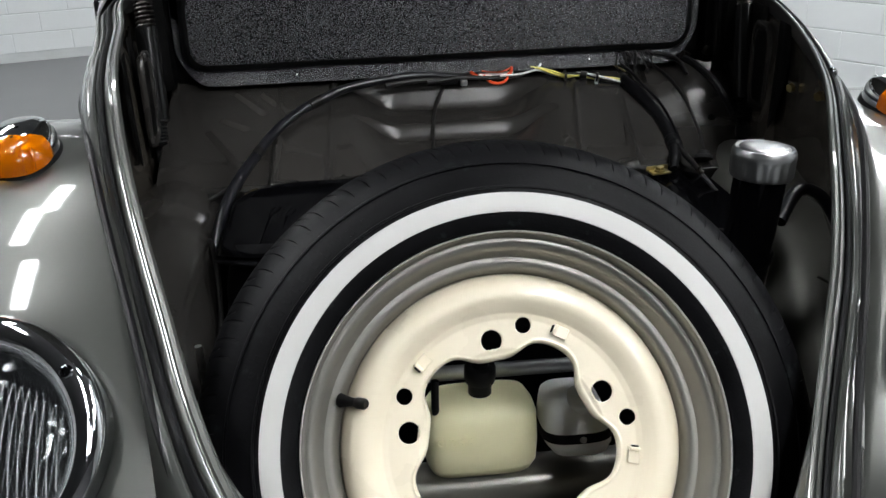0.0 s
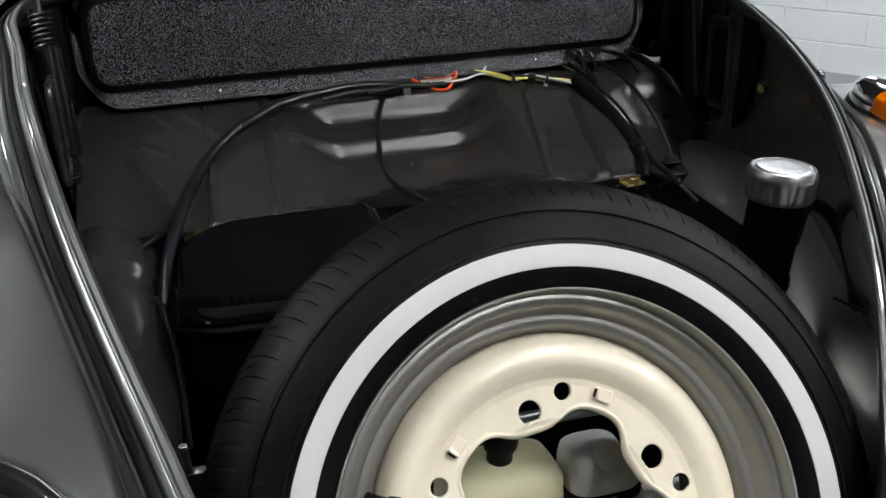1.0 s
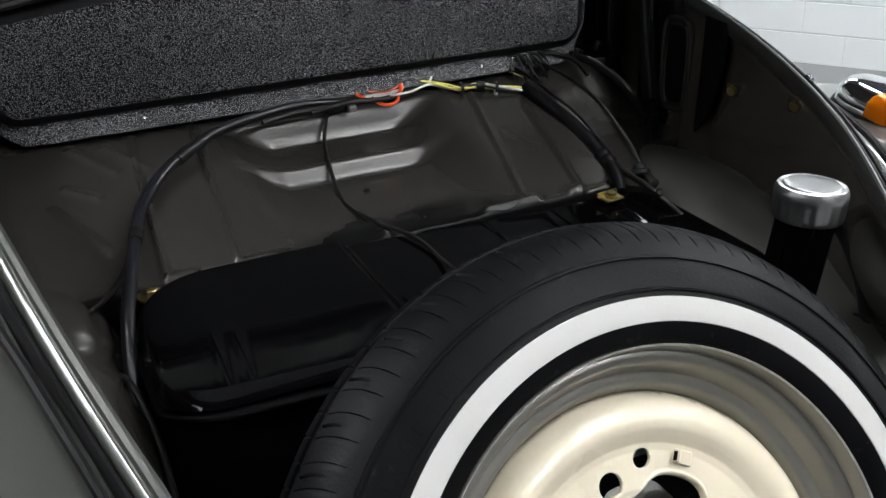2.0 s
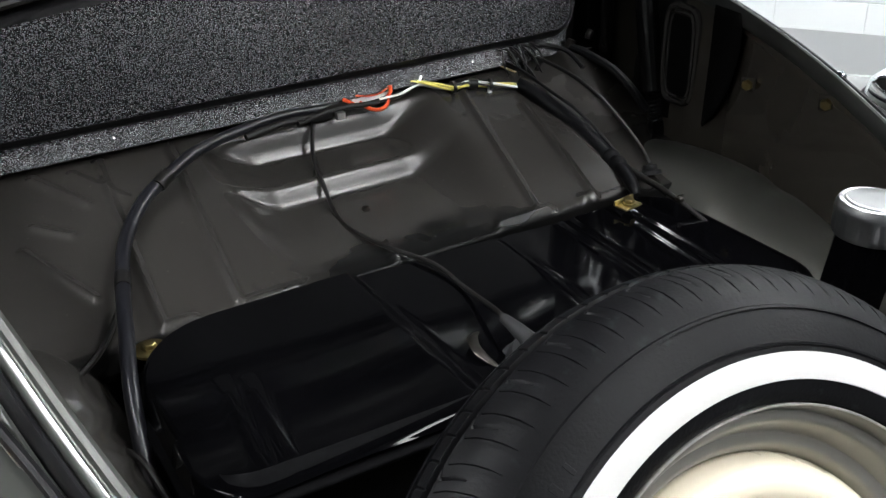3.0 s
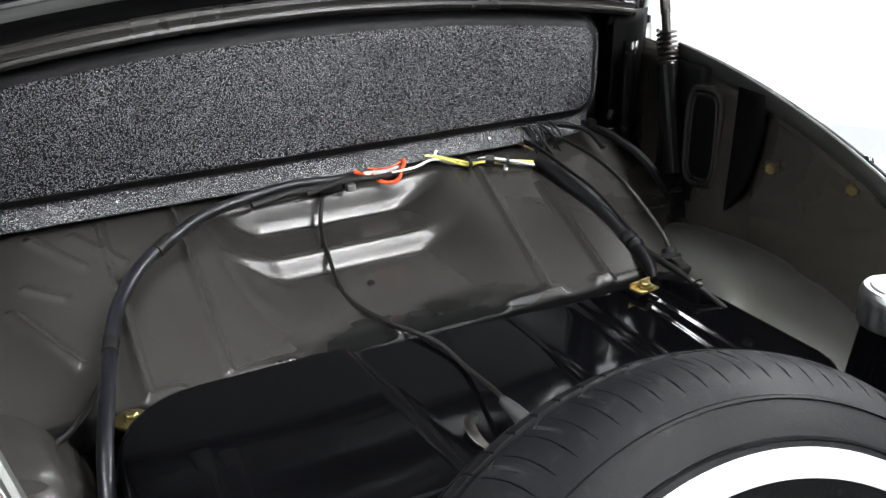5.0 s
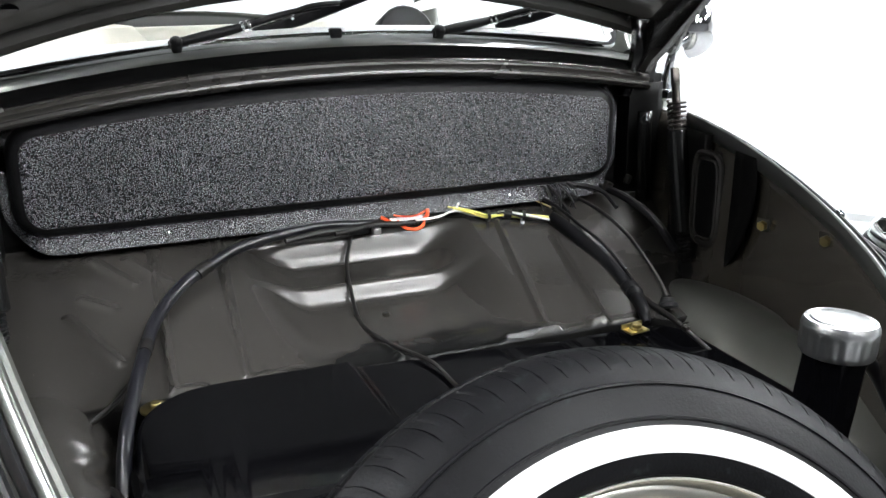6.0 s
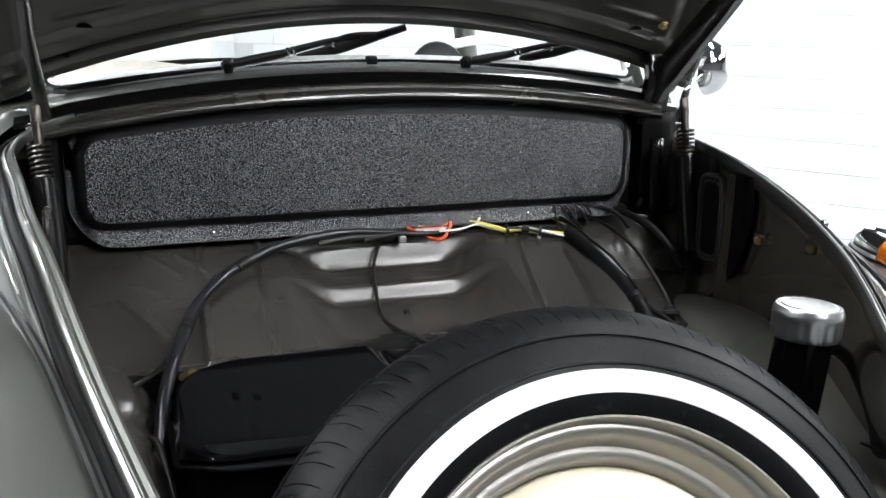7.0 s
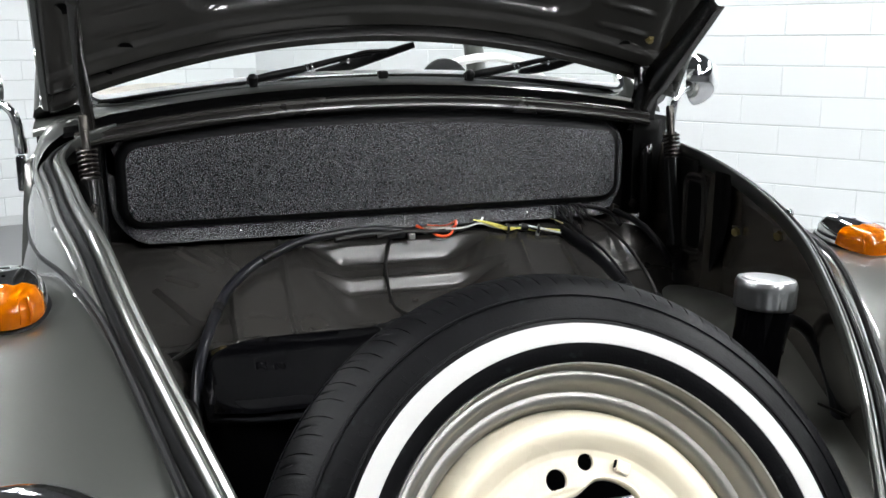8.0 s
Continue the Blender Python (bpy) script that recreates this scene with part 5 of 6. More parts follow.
# ---- spare wheel ----
def spare_wheel():
    th, ph = radians(30.8), radians(0.1)
    n = Vector((math.sin(ph) * math.cos(th), -math.cos(ph) * math.cos(th), math.sin(th)))
    u = Vector((0, 0, 1)).cross(n).normalized()
    v = n.cross(u)
    m = Matrix((u, v, n)).transposed().to_4x4()
    m.translation = (-0.0525, 0.7270, 0.6782)
    w = thing("spare_wheel", None, "whitewall spare wheel with a cream disc, leaning in its well", "spare wheel", turn=m)

    # tyre: closed profile of (radius, offset); grooves are pressed in afterwards
    prof = [(0.203, 0.026), (0.207, 0.0375), (0.213, 0.0420), (0.2222, 0.0445), (0.231, 0.0452), (0.2412, 0.0444), (0.2457, 0.0432), (0.2460, 0.0445), (0.2480, 0.0445), (0.2485, 0.0425), (0.262, 0.0380), (0.272, 0.033), (0.2725, 0.0345), (0.2745, 0.0335), (0.275, 0.0315), (0.285, 0.0255),
            (0.292, 0.019), (0.2975, 0.012), (0.3025, 0.0035), (0.3060, -0.004), (0.3068, -0.0065), (0.2995, -0.0075), (0.2995, -0.0130), (0.3078, -0.0140), (0.3090, -0.020), (0.3095, -0.0255), (0.3045, -0.0265), (0.3045, -0.0305), (0.3095, -0.0315)]
    mirror_d = -0.029
    back = [(r, 2 * mirror_d - d) for r, d in prof[:-2][::-1]]
    full = prof + back
    seg = 1500
    pitch = 15
    rows = []
    for k in range(seg):
        # columns draw together beside each sipe, so that it stays a thin cut
        a = 2 * math.pi * (k + {1: -0.6, pitch - 1: 0.6, 7: -0.3, 9: 0.3}.get(k % pitch, 0.0)) / seg
        row = []
        for i, (r, d) in enumerate(full):
            rr = r - 0.008 * smooth01(-0.012, -0.065, d) * (r > 0.285)
            ph_ = k % pitch
            front = d > mirror_d
            j = i if front else len(full) - 1 - i
            if 15 <= j <= 19:
                # shoulder sipes, slanting and ending in a hook
                if ph_ == 0 and j >= 16:
                    rr -= 0.0026
                if j == 16 and ph_ in (1, 2):
                    rr -= 0.0010
                if ph_ == 8 and j >= 18 and (k // pitch) % 2:
                    rr -= 0.0022
            if 22 <= j <= 26 and (k + (0 if front else 7)) % pitch == 7 and j in (23, 24, 25):
                rr -= 0.0016
            bend = 0.0018 * (j - 15) ** 2 * (15 <= j <= 19)
            row.append((rr * math.cos(a + bend), rr * math.sin(a + bend), d))
        rows.append(row)
    tyre = part("tyre", grid(rows, closed_u=True), TYRE, w, "black radial tyre with a worn tread", smooth=32, local=True)
    part("white_band", revolve([(0.2218, 0.0440), (0.2222, 0.0453), (0.231, 0.0461), (0.2411, 0.0452), (0.2415, 0.0440)], 160, closed=True), WHITE_BAND, tyre, "white sidewall band", smooth=60, local=True)
    # worn lettering on the sidewall, unreadable
    rnd = random.Random(4)
    a = 2.05
    for k in range(13):
        wd = rnd.choice((0.006, 0.009, 0.011))
        a += (wd + 0.007) / 0.258
        mm = Matrix.Rotation(a, 4, "Z") @ Matrix.Translation((0.2565, 0, 0.0398)) @ pose(0, 0, 0, 0, 20, 0)
        part("letter_bar", block((0.009, wd * 0.6, 0.0007), mm, 0.0002, 1), TYRE, tyre, local=True)

    # rim and disc
    rim_prof = [(0.170, -0.120), (0.166, -0.07), (0.166, -0.030), (0.1675, -0.016), (0.1700, -0.008), (0.1718, -0.0040), (0.1742, -0.0004), (0.1775, 0.0016), (0.1810, 0.0013), (0.1838, 0.0016), (0.1862, 0.0056), (0.1885, 0.0118), (0.1910, 0.0174), (0.1940, 0.0208), (0.1972, 0.0215), (0.2000, 0.0211), (0.2014, 0.0240), (0.2023, 0.0315), (0.2030, 0.0352), (0.2042, 0.0370), (0.2055, 0.0360), (0.2060, 0.030), (0.2045, 0.022), (0.199, 0.012), (0.190, 0.004), (0.187, -0.01), (0.174, -0.05), (0.174, -0.118)]
    rim = part("rim", revolve(rim_prof, 180, closed=True), RIM_GREY, w, "satin grey steel rim", smooth=50, local=True)
    part("rim_edge", revolve([(0.2034, 0.0362), (0.2039, 0.0374), (0.2046, 0.0375), (0.2053, 0.0364)], 180, closed=True), HUB_EDGE, rim, "scuffed rim edge", smooth=60, local=True)

    H0 = radians(97)

    def hole_r(a):
        c = math.cos(5 * (a - H0))
        return 0.0925 - 0.0105 * math.tanh(1.5 * c) / math.tanh(1.5)

    def disc_z(r):
        return float(np.interp(r, [0.08, 0.088, 0.093, 0.122, 0.128, 0.134, 0.141, 0.148, 0.156, 0.162, 0.167, 0.170], [-0.006, -0.0035, -0.001, 0.0, 0.0015, 0.0060, 0.0105, 0.0118, 0.0095, 0.004, -0.006, -0.016]))

    N = 720
    radii = [0.0, 0.006, 0.014] + np.linspace(0.022, 0.54, 50).tolist() + [0.58, 0.62, 0.66, 0.70, 0.74, 0.79, 0.84, 0.88, 0.92, 0.96, 1.0]
    holes = [(H0 + k * 2 * math.pi / 5, 0.1025, 0.0106) for k in range(5)] + [(H0 - radians(17) + k * 2 * math.pi / 5, 0.1163, 0.0080) for k in range(5)]
    bm = bmesh.new()
    vs = []
    for k in range(N):
        a = 2 * math.pi * k / N
        r0 = hole_r(a)
        row = []
        for f in radii:
            r = r0 + (0.170 - r0) * f
            z = disc_z(r) - (0.0045 * (1 - f / 0.03) ** 2 if f < 0.03 else 0) + 0.0011 * math.exp(-((f - 0.05) / 0.018) ** 2)
            row.append(bm.verts.new((r * math.cos(a), r * math.sin(a), z)))
        vs.append(row)
    for k in range(N):
        for j in range(len(radii) - 1):
            bm.faces.new((vs[k][j], vs[(k + 1) % N][j], vs[(k + 1) % N][j + 1], vs[k][j + 1]))
    # cut the bolt holes and pull the cut edge on to a circle
    for ha, hr, rad in holes:
        c = Vector((hr * math.cos(ha), hr * math.sin(ha), 0))
        gone = [f for f in bm.faces if (Vector((*f.calc_center_median().xy, 0)) - c).length < rad]
        rim_v = {v for f in gone for v in f.verts}
        bmesh.ops.delete(bm, geom=gone, context="FACES")
        ring = [v for v in rim_v if v.is_valid and v.link_faces]
        for vtx in ring:
            d = Vector((vtx.co.x - c.x, vtx.co.y - c.y, 0))
            vtx.co.x, vtx.co.y = c.x + d.x / d.length * rad, c.y + d.y / d.length * rad
        loose = [v for v in rim_v if v.is_valid and not v.link_faces]
        bmesh.ops.delete(bm, geom=loose, context="VERTS")
    disc = part("disc", bm, CREAM, w, "cream painted wheel disc with a five-lobed opening", smooth=50, local=True)
    solid(disc, 0.004)
    for k in range(5):
        a = H0 - radians(35) + k * 2 * math.pi / 5
        mm = Matrix.Rotation(a, 4, "Z") @ Matrix.Translation((0.1185, 0, 0.0025))
        b = part("cap_clip", block((0.012, 0.017, 0.0026), mm, 0.001, 1), CREAM, disc, "cream hub cap clip", local=True)
        part("clip_fold", block((0.0105, 0.0035, 0.0058), mm @ Matrix.Translation((0, 0.0062, 0.0024)) @ pose(0, 0, 0, 12), 0.0009, 1), CREAM, b, local=True)
        part("clip_slot", block((0.0075, 0.0018, 0.0032), mm @ Matrix.Translation((0, 0.0084, 0.0024)) @ pose(0, 0, 0, 12), 0.0004, 1), PITCH, b, "dark slot under the clip", local=True)
    va = radians(161)
    base = Vector((0.174 * math.cos(va), 0.174 * math.sin(va), 0.002))
    tip = Vector((0.154 * math.cos(va), 0.154 * math.sin(va) + 0.002, 0.017))
    vlv = part("valve", tube([base, base.lerp(tip, 0.5), tip], [0.0070, 0.0045, 0.0038], 14), RUBBER, w, "black rubber valve stem", local=True)
    part("valve_cap", revolve([(0.005, 0), (0.0055, 0.001), (0.0055, 0.010), (0.004, 0.012), (0, 0.012)], 14, m=along(base.lerp(tip, 0.8), tip + (tip - base) * 0.3)), CABLE, vlv, "black plastic valve cap", local=True)
    return w


spare_wheel()


# ---- bottles behind the spare wheel ----
def washer_bottle():
    b = thing("washer_bottle", (-0.06, 0.92, 0.5), "yellowish milky plastic washer bottle with a black cap", "bottle")
    c = Vector((-0.067, 0.862, 0.606))
    rows = []
    for z, w, d in ((-0.038, 0.05, 0.026), (-0.035, 0.057, 0.034), (-0.024, 0.062, 0.039), (0.0, 0.063, 0.041), (0.033, 0.062, 0.039), (0.046, 0.054, 0.033), (0.052, 0.038, 0.022), (0.053, 0.01, 0.005)):
        rows.append([c + Vector((w * math.copysign(abs(math.cos(a)) ** 0.45, math.cos(a)), d * math.copysign(abs(math.sin(a)) ** 0.5, math.sin(a)), z)) for a in np.linspace(0, 2 * math.pi, 49).tolist()[:-1]])
    bm = grid(rows, closed_v=True)
    bm.faces.new([v for v in list(bm.verts)[:48]][::-1])
    bm.faces.new([v for v in list(bm.verts)[-48:]])
    part("bottle_body", bm, TANK_WHITE, b, smooth=50)
    top = c + Vector((0.001, -0.004, 0.072))
    part("bottle_cap", revolve([(0.013, -0.022), (0.013, -0.004), (0.0165, -0.002), (0.0175, 0.002), (0.0175, 0.015), (0.016, 0.0175), (0.010, 0.018), (0.009, 0.021), (0, 0.022)], 28, m=along(top, top + Vector((0, -0.05, 0.4)))), RUBBER, b, "glossy black screw cap")
    part("outlet", tube([c + Vector((-0.050, -0.02, 0.040)), c + Vector((-0.051, -0.024, 0.052)), c + Vector((-0.050, -0.018, 0.082))], 0.0042, 10), RUBBER, b)
    text = bpy.data.curves.new("moulded_word", "FONT")
    text.body, text.size, text.extrude = "druck", 0.0165, 0.0005
    word = new("moulded_word", text)
    word.data.materials.append(TANK_WHITE)
    word.parent = b
    word.matrix_parent_inverse = b.matrix_basis.inverted()
    word.matrix_basis = Matrix.Translation(c + Vector((-0.052, -0.0412, 0.012))) @ pose(0, 0, 0, 90, 0, 0)


def brake_bottle():
    b = thing("fluid_reservoir", (0.04, 0.9, 0.52), "white plastic brake fluid reservoir in a black strap", "reservoir")
    c = Vector((0.040, 0.862, 0.618))
    rows = []
    for z, w, d in ((-0.040, 0.022, 0.018), (-0.037, 0.033, 0.028), (-0.026, 0.0385, 0.033), (-0.018, 0.0395, 0.034), (-0.004, 0.0395, 0.034), (0.008, 0.0375, 0.031), (0.020, 0.034, 0.027), (0.030, 0.030, 0.022), (0.035, 0.024, 0.016), (0.037, 0.01, 0.006)):
        rows.append([c + Vector((w * math.copysign(abs(math.cos(a)) ** 0.6, math.cos(a)) - 0.18 * z, d * math.copysign(abs(math.sin(a)) ** 0.65, math.sin(a)) + 0.2 * max(z, 0), z)) for a in np.linspace(0, 2 * math.pi, 49).tolist()[:-1]])
    bm = grid(rows, closed_v=True)
    bm.faces.new([v for v in list(bm.verts)[:48]][::-1])
    bm.faces.new([v for v in list(bm.verts)[-48:]])
    part("reservoir_body", bm, BOTTLE, b, smooth=60)
    top = c + Vector((0.006, -0.010, 0.024))
    part("reservoir_cap", revolve([(0.0165, -0.010), (0.0170, 0.0), (0.0165, 0.008), (0.0145, 0.0115), (0.009, 0.0135), (0, 0.014)], 28, m=along(top, top + Vector((0, -0.16, 0.3)))), BOTTLE, b, "white screw cap", smooth=60)
    strap = [[c + Vector(((0.0392 + g) * math.copysign(abs(math.cos(a)) ** 0.6, math.cos(a)) + 0.002, (0.0342 + g) * math.copysign(abs(math.sin(a)) ** 0.65, math.sin(a)), z)) for a in np.linspace(0, 2 * math.pi, 49).tolist()[:-1]] for g, z in ((0.0, -0.0165), (0.0022, -0.0158), (0.0022, -0.0052), (0.0, -0.0045))]
    part("strap", grid(strap, closed_v=True), RUBBER, b, "flat black rubber strap")
    part("strap_stud", revolve([(0, 0.004), (0.003, 0.003), (0.004, 0)], 12, m=along(c + Vector((0.004, -0.0365, -0.0105)), c + Vector((0.004, -0.2, -0.0105)))), STEEL, b)


washer_bottle()
brake_bottle()


# ---- wiring ----
def harness(name, label, at, category="cable"):
    return thing(name, at, label, category)


h = harness("wiring_hose", "thick blue-black wiring hose arching over the luggage floor", (-0.2, 1.48, 0.83), "hose")
part("sleeve", tube([(0.055, 1.557, 0.857), (0.0, 1.540, 0.860), (-0.061, 1.526, 0.868), (-0.123, 1.514, 0.866), (-0.182, 1.498, 0.860), (-0.219, 1.480, 0.850), (-0.262, 1.453, 0.836), (-0.300, 1.404, 0.818), (-0.323, 1.341, 0.804), (-0.343, 1.261, 0.795), (-0.361, 1.190, 0.775), (-0.371, 1.128, 0.735), (-0.376, 1.05, 0.66)], [0.005, 0.0055, 0.006, 0.0065, 0.0068, 0.0071, 0.0073, 0.0074, 0.0074, 0.0074, 0.0074, 0.0074, 0.0074], 14), HOSE, h)
part("tape_band", tube([(-0.2265, 1.4755, 0.8485), (-0.235, 1.470, 0.846), (-0.243, 1.4645, 0.8425)], 0.0083, 14), CABLE, h, "black tape band")
part("second_cable", tube([(0.06, 1.556, 0.856), (0.01, 1.538, 0.858), (-0.03, 1.522, 0.860), (-0.07, 1.516, 0.862), (-0.12, 1.508, 0.858)], 0.0045, 8), CABLE, h)
part("tape_band", tube([(-0.3195, 1.352, 0.8065), (-0.3225, 1.343, 0.8045), (-0.325, 1.333, 0.803)], 0.0082, 14), CABLE, h, "black tape band")
part("side_wire", tube([(-0.335, 1.325, 0.785), (-0.352, 1.30, 0.775), (-0.372, 1.275, 0.770), (-0.392, 1.265, 0.762)], 0.003, 8), CABLE, h)
part("lower_wire", tube([(-0.385, 1.17, 0.74), (-0.372, 1.12, 0.75), (-0.362, 1.06, 0.71), (-0.362, 1.0, 0.64)], 0.0035, 8), CABLE, h)
part("bright_pipe", tube([(-0.389, 1.235, 0.748), (-0.387, 1.18, 0.745), (-0.386, 1.1, 0.72), (-0.383, 1.02, 0.67)], 0.0028, 8), STEEL, h, "bright metal pipe")

h = harness("sender_cable", "thin brown-black cable running down to the fuel sender", (-0.04, 1.45, 0.79))
part("cable", tube([(-0.005, 1.556, 0.866), (-0.012, 1.546, 0.858), (-0.034, 1.512, 0.826), (-0.044, 1.482, 0.809), (-0.048, 1.456, 0.797), (-0.053, 1.415, 0.776), (-0.054, 1.371, 0.773), (-0.041, 1.310, 0.774), (-0.018, 1.245, 0.775), (-0.016, 1.185, 0.774), (-0.028, 1.110, 0.790), (-0.033, 1.085, 0.792)], 0.0027, 8), CABLE, h)

h = harness("yellow_white_wires", "twisted yellow, white and black wires under the board", (0.2, 1.54, 0.85))
base = [(0.075, 1.542, 0.857), (0.108, 1.546, 0.859), (0.140, 1.553, 0.866), (0.164, 1.544, 0.860), (0.185, 1.536, 0.856), (0.211, 1.536, 0.856), (0.238, 1.525, 0.852), (0.265, 1.516, 0.848), (0.292, 1.508, 0.845)]
for k, (material, name) in enumerate(((YELLOW, "yellow_wire"), (WIRE_WHITE, "white_wire"), (CABLE, "black_wire"), (YELLOW, "yellow_wire"))):
    pts = [Vector(p) + Vector((0, 0.003 * math.cos(i * 1.1 + k * 1.6), 0.003 * math.sin(i * 1.1 + k * 1.6))) for i, p in enumerate(base)]
    part(name, tube(pts if k in (1, 2) else pts[2:], 0.0017, 8), material, h)
part("yellow_wire", tube([(0.130, 1.556, 0.869), (0.136, 1.555, 0.868), (0.143, 1.552, 0.865)], 0.0017, 8), YELLOW, h)
part("white_wire", tube([(0.148, 1.557, 0.873), (0.144, 1.554, 0.869), (0.141, 1.551, 0.864)], 0.0016, 8), WIRE_WHITE, h)
for i in (4, 6):
    p = Vector(base[i])
    part("tie", revolve([(0.006, -0.002), (0.0085, -0.002), (0.0085, 0.002), (0.006, 0.002)], 14, m=along(p, Vector(base[i + 1])), closed=True), CABLE, h)
part("black_tape", tube([base[5], (0.222, 1.532, 0.8545)], 0.0065, 10), CABLE, h)
part("ferrule", rod((0.236, 1.524, 0.838), (0.236, 1.522, 0.850), 0.003), WIRE_WHITE, h)

h.matrix_basis = Matrix.Translation((0, -0.009, -0.001)) @ h.matrix_basis

h = harness("red_wires", "red wires and a fuse box half hidden under the board", (0.07, 1.55, 0.86))
part("loop", tube([(0.048, 1.546, 0.861), (0.058, 1.537, 0.8525), (0.071, 1.533, 0.850), (0.083, 1.536, 0.853), (0.090, 1.545, 0.861)], 0.0026, 8), RED, h)
part("upright_wire", tube([(0.088, 1.543, 0.860), (0.095, 1.547, 0.866), (0.096, 1.550, 0.873)], 0.0028, 8), RED, h)
part("upper_wire", tube([(0.046, 1.552, 0.868), (0.060, 1.548, 0.866), (0.078, 1.547, 0.866), (0.092, 1.550, 0.870)], 0.0011, 8), RED, h)
part("short_wire", tube([(0.026, 1.549, 0.868), (0.032, 1.545, 0.865), (0.039, 1.541, 0.860)], 0.0026, 8), RED, h)
part("fuse_box", block((0.06, 0.02, 0.014), Matrix.Translation((0.07, 1.562, 0.859)), 0.003), BOTTLE, h, "grey-white fuse box")
part("black_lead", tube([(-0.05, 1.522, 0.860), (0.01, 1.538, 0.862), (0.06, 1.540, 0.858), (0.10, 1.552, 0.858), (0.125, 1.566, 0.858)], 0.0038, 8), CABLE, h)
part("connector", block((0.030, 0.014, 0.012), Matrix.Translation((-0.012, 1.538, 0.858)), 0.003), RUBBER, h)
part("connector_clip", block((0.012, 0.010, 0.010), Matrix.Translation((0.012, 1.530, 0.855)), 0.002), STEEL, h)

h.matrix_basis = Matrix.Translation((0, -0.008, -0.002)) @ h.matrix_basis

h = harness("main_harness", "black sleeved wiring harness running beside the luggage floor", (0.31, 1.42, 0.79), "hose")
part("sleeve", tube([(0.280, 1.507, 0.848), (0.292, 1.478, 0.834), (0.306, 1.436, 0.814), (0.314, 1.395, 0.797), (0.315, 1.365, 0.787), (0.314, 1.348, 0.783)], [0.008, 0.0112, 0.0122, 0.0122, 0.0112, 0.0098], 14), SLEEVE, h, "wide black sleeve")
collar = [0.0098, 0.0128, 0.0138, 0.0122, 0.0104, 0.0118, 0.0128, 0.0108, 0.0092]
part("collar", tube([(0.3148 - 0.0005 * k, 1.353 - 0.0042 * k, 0.7845 - 0.0006 * k) for k in range(9)], collar, 16, 1), SLEEVE, h, "wrinkled black collar")
part("lower_sleeve", tube([(0.311, 1.325, 0.780), (0.302, 1.298, 0.778), (0.294, 1.278, 0.774), (0.290, 1.266, 0.767)], [0.0092, 0.0090, 0.0080, 0.005], 12), SLEEVE, h)
part("braided_wire", tube([(0.317, 1.325, 0.781), (0.314, 1.285, 0.779), (0.312, 1.245, 0.778), (0.311, 1.215, 0.774), (0.318, 1.19, 0.764), (0.332, 1.15, 0.742)], [0.0045, 0.0045, 0.004, 0.0035, 0.003, 0.003], 10), CABLE, h, "grey-black braided wire")
part("joint", block((0.007, 0.012, 0.007), Matrix.Translation((0.311, 1.214, 0.776)), 0.002), OXIDE, h, "small grey wire joint")
part("joint_tail", tube([(0.309, 1.216, 0.779), (0.306, 1.211, 0.784), (0.308, 1.205, 0.787)], 0.0013, 6), OXIDE, h)

h = harness("bonnet_cable", "thin black release cable ending in a rubber grommet", (0.35, 1.42, 0.78))
part("cable", tube([(0.312, 1.562, 0.872), (0.330, 1.545, 0.869), (0.341, 1.478, 0.860), (0.349, 1.430, 0.845), (0.353, 1.392, 0.828), (0.354, 1.339, 0.798), (0.352, 1.312, 0.778)], 0.0028, 8), CABLE, h)
part("grommet", revolve([(0.006, 0.010), (0.009, 0.009), (0.010, 0.003), (0.0145, 0.001), (0.0150, -0.004)], 18, m=along((0.351, 1.308, 0.768), (0.356, 1.325, 0.80))), RUBBER, h, "black rubber grommet")

h = harness("side_cables", "black cables behind plastic clips at the bay's corner", (0.33, 1.5, 0.84))
part("cable", tube([(0.286, 1.55, 0.866), (0.292, 1.510, 0.860), (0.305, 1.460, 0.842), (0.318, 1.425, 0.826), (0.326, 1.380, 0.802), (0.324, 1.345, 0.786), (0.318, 1.325, 0.778)], 0.0024, 8), RUBBER, h)
part("cable", tube([(0.388, 1.560, 0.872), (0.402, 1.530, 0.868), (0.412, 1.489, 0.859), (0.420, 1.463, 0.848), (0.430, 1.440, 0.828), (0.442, 1.42, 0.80)], 0.0062, 8), RUBBER, h, "thick black cable")
part("cable", tube([(0.300, 1.566, 0.884), (0.335, 1.556, 0.881), (0.365, 1.548, 0.876), (0.384, 1.530, 0.868), (0.388, 1.500, 0.852)], 0.0035, 8), RUBBER, h)
for x, y, z, turn in ((0.320, 1.566, 0.884, 10), (0.338, 1.556, 0.877, -15), (0.399, 1.545, 0.874, 25), (0.442, 1.553, 0.879, 30)):
    part("clip", block((0.017, 0.009, 0.014), Matrix.Translation((x, y, z)) @ pose(0, 0, 0, 15, 20, turn), 0.002), OXIDE if x > 0.39 else CABLE, h, "grey-black clip")
for x, y, z, turn in ((0.298, 1.549, 0.874, 30), (0.314, 1.540, 0.868, -20), (0.330, 1.530, 0.866, 40)):
    part("connector", block((0.010, 0.017, 0.010), Matrix.Translation((x, y, z)) @ pose(0, 0, 0, 20, 10, turn), 0.002), SATIN, h, "glossy black plug")
rnd = random.Random(9)
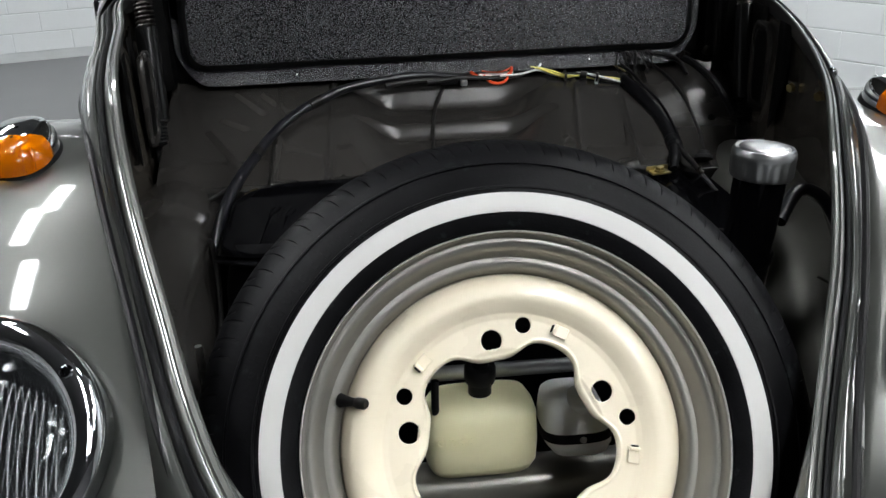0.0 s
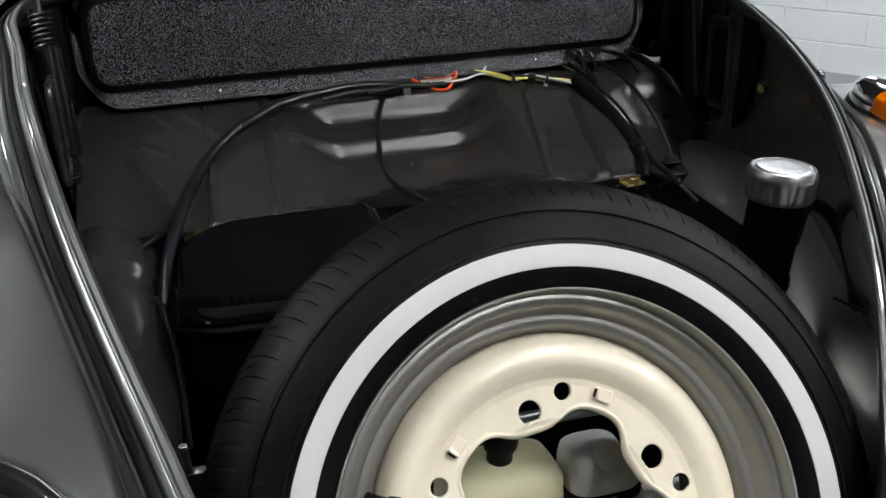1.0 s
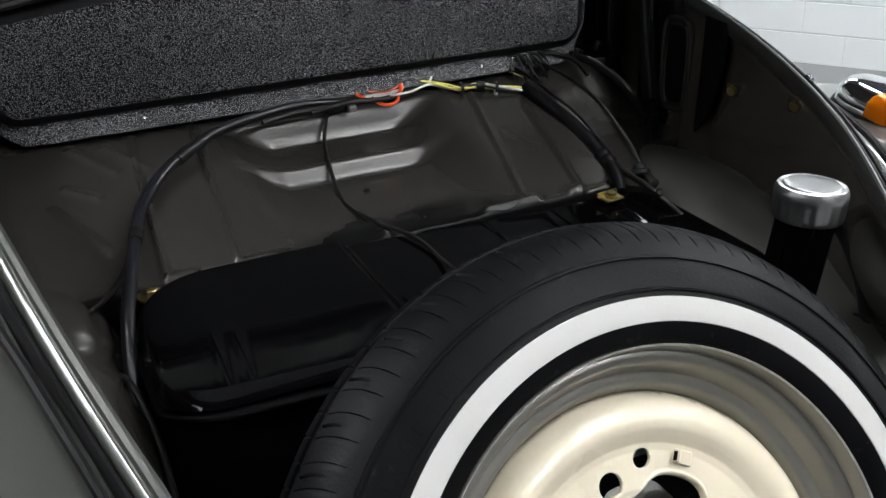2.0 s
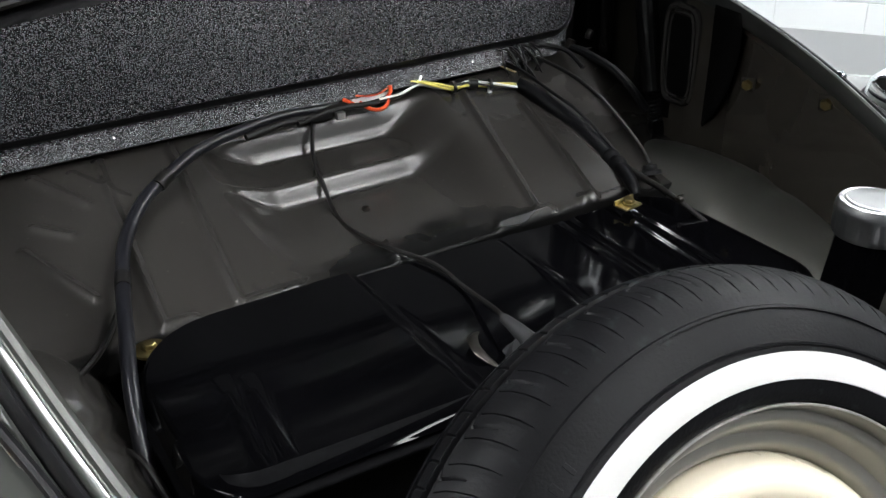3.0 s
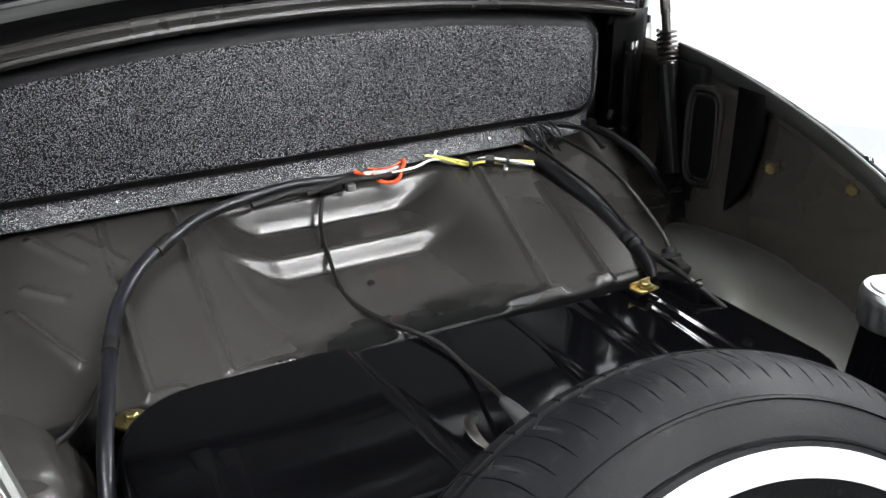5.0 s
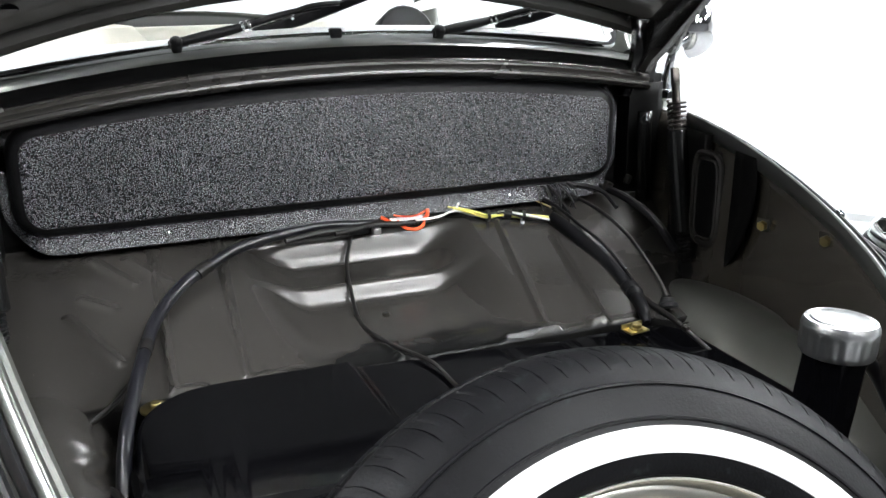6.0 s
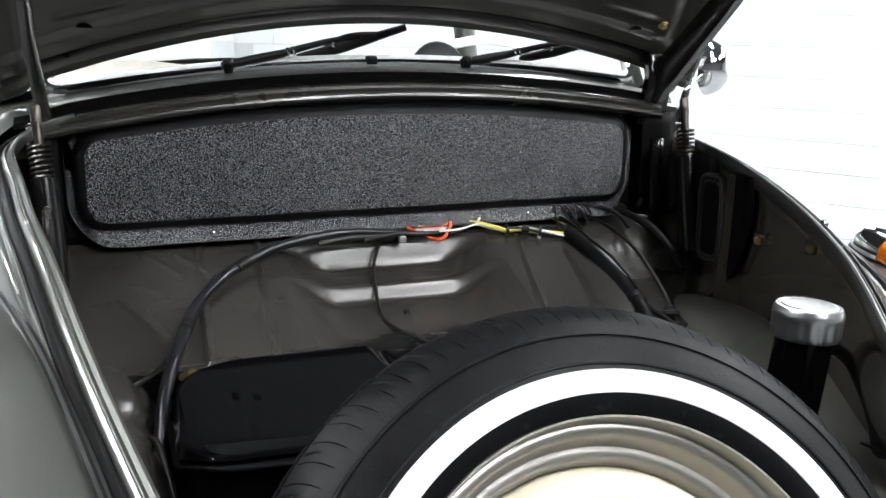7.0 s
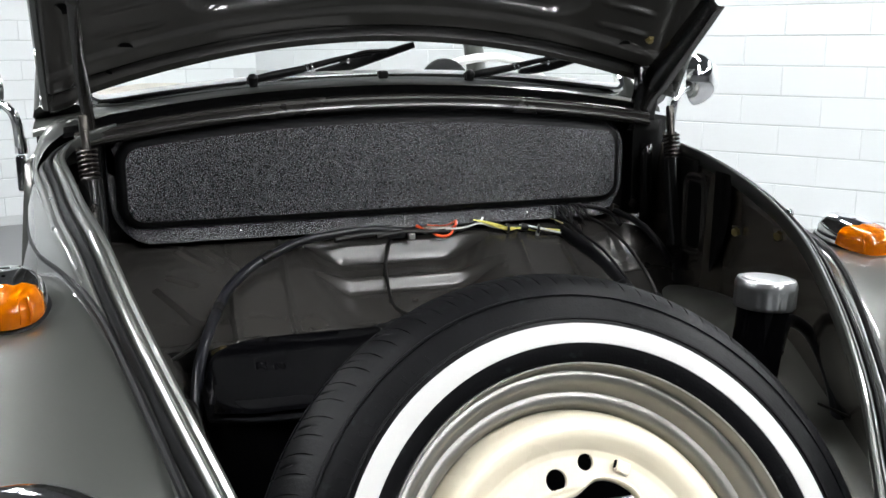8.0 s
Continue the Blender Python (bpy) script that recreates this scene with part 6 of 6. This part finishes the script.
for k in range(9):
    x = 0.276 + 0.0065 * k
    part("tie_tail", tube([(x, 1.562, 0.880), (x + 0.006, 1.545 + rnd.random() * 0.012, 0.880 + rnd.random() * 0.006), (x + 0.012 * rnd.random(), 1.527 + rnd.random() * 0.015, 0.866 + rnd.random() * 0.008), (x - 0.006 + rnd.random() * 0.02, 1.512 + rnd.random() * 0.02, 0.852)], 0.0013, 6), RUBBER if k % 3 else CABLE, h)
part("short_wire", tube([(0.268, 1.556, 0.866), (0.280, 1.540, 0.861), (0.290, 1.528, 0.856)], 0.0013, 6), BRASS, h, "olive wire end")

part("drain_hole", revolve([(0, 0.0004), (0.004, 0.0004), (0.0052, 0.0014), (0.0060, 0.0008), (0.0064, 0)], 18, m=along((0.422, 1.462, bay_floor_z(0.422, 1.462) + 0.0012), (0.40, 1.30, 1.0))), PITCH, car, "small round dark hole in the bay's corner")

# small fixings on the luggage floor and side panels
nut = thing("floor_stud", (-0.016, 1.408, 0.768), "small grey square stud on the luggage floor", "stud")
part("plate", block((0.016, 0.014, 0.003), Matrix.Translation((-0.016, 1.408, 0.7685)) @ pose(0, 0, 0, 0, 0, 12), 0.001), SATIN, nut)
part("stud", revolve([(0, 0.007), (0.004, 0.007), (0.005, 0.005), (0.005, 0)], 8, m=Matrix.Translation((-0.016, 1.408, 0.770))), OXIDE, nut)
for x, y, z, s in ((0.457, 1.258, 0.881, 1.0), (0.426, 1.116, 0.904, 1.1)):
    c = thing("panel_clip", (x, y, z), "yellow zinc nut clip on the side panel", "clip", "panel clips")
    m = Matrix.Translation((x, y, z)) @ pose(0, 0, 0, 0, -8, 20)
    part("plate", block((0.0025, 0.018 * s, 0.018 * s), m, 0.001), SIDE, c)
    part("nut", revolve([(0, 0.007), (0.006, 0.007), (0.007, 0.005), (0.007, 0)], 6, m=m @ Matrix.Rotation(radians(-90), 4, "Y")), BRASS, c, "yellow zinc nut")
brk = thing("steel_bracket", (-0.345, 0.85, 0.70), "small steel bracket beside the spare wheel", "bracket")
part("plate", block((0.018, 0.012, 0.028), Matrix.Translation((-0.352, 0.848, 0.708)), 0.002), STEEL, brk)
part("screw", rod((-0.358, 0.848, 0.715), (-0.36, 0.848, 0.75), 0.004), STEEL, brk)


# ---- painted blocks of the two walls ----
def lay_blocks(wall, d, out, course, length, z0, first, last, pieces):
    """Blocks of one wall in running bond, 3 mm proud of the mortar. Those in the stretch first..last, below a height, are pieces; the rest is joined."""
    b = bmesh.new()
    bmesh.ops.create_cube(b, size=1, matrix=Matrix.Diagonal((length - 0.0025, 0.008, course - 0.006, 1)))
    bmesh.ops.bevel(b, geom=[e for e in b.edges], offset=0.002, segments=1, affect="EDGES")
    me = bpy.data.meshes.new("block")
    b.to_mesh(me)
    b.free()
    me.materials.append(BRICK)
    turn = Matrix((d, out, Vector((0, 0, 1)))).transposed().to_4x4()
    rest = bmesh.new()
    rows_n = int((HIGH - z0) / course)
    count = 0
    for k in range(-1 if z0 > course * 0.5 else 0, rows_n):
        for i in range(0, int(last / length)):
            s = (i + 0.5 + 0.5 * (k % 2)) * length
            z = z0 + (k + 0.5) * course
            p = CORNER + d * s + Vector((0, 0, z)) + out * 0.0005
            if first <= s and z < 2.2 and count < pieces:
                ob = new("block", me)
                ob.parent = wall
                ob.matrix_basis = Matrix.Translation(p) @ turn
                count += 1
            else:
                n = len(rest.verts)
                hx, hz = (length - 0.0025) / 2, (course - 0.006) / 2
                v = [rest.verts.new(p + d * a + out * c + Vector((0, 0, e))) for a, e in ((-hx, -hz), (hx, -hz), (hx, hz), (-hx, hz)) for c in (-0.004, 0.002)]
                for f in ((0, 2, 4, 6), (1, 3, 5, 7), (0, 1, 3, 2), (2, 3, 5, 4), (4, 5, 7, 6), (6, 7, 1, 0)):
                    rest.faces.new([v[q] for q in f])
    tagged(part("block_field", rest, BRICK, wall, smooth=0), kind="stuff")


lay_blocks(wall_right, dir_right, out_right, 0.149, 0.40, 0.142, 0.6, 12.2, 290)
lay_blocks(wall_left, dir_left, out_left, 0.1245, 0.36, 0.058, 0.3, 7.9, 290)
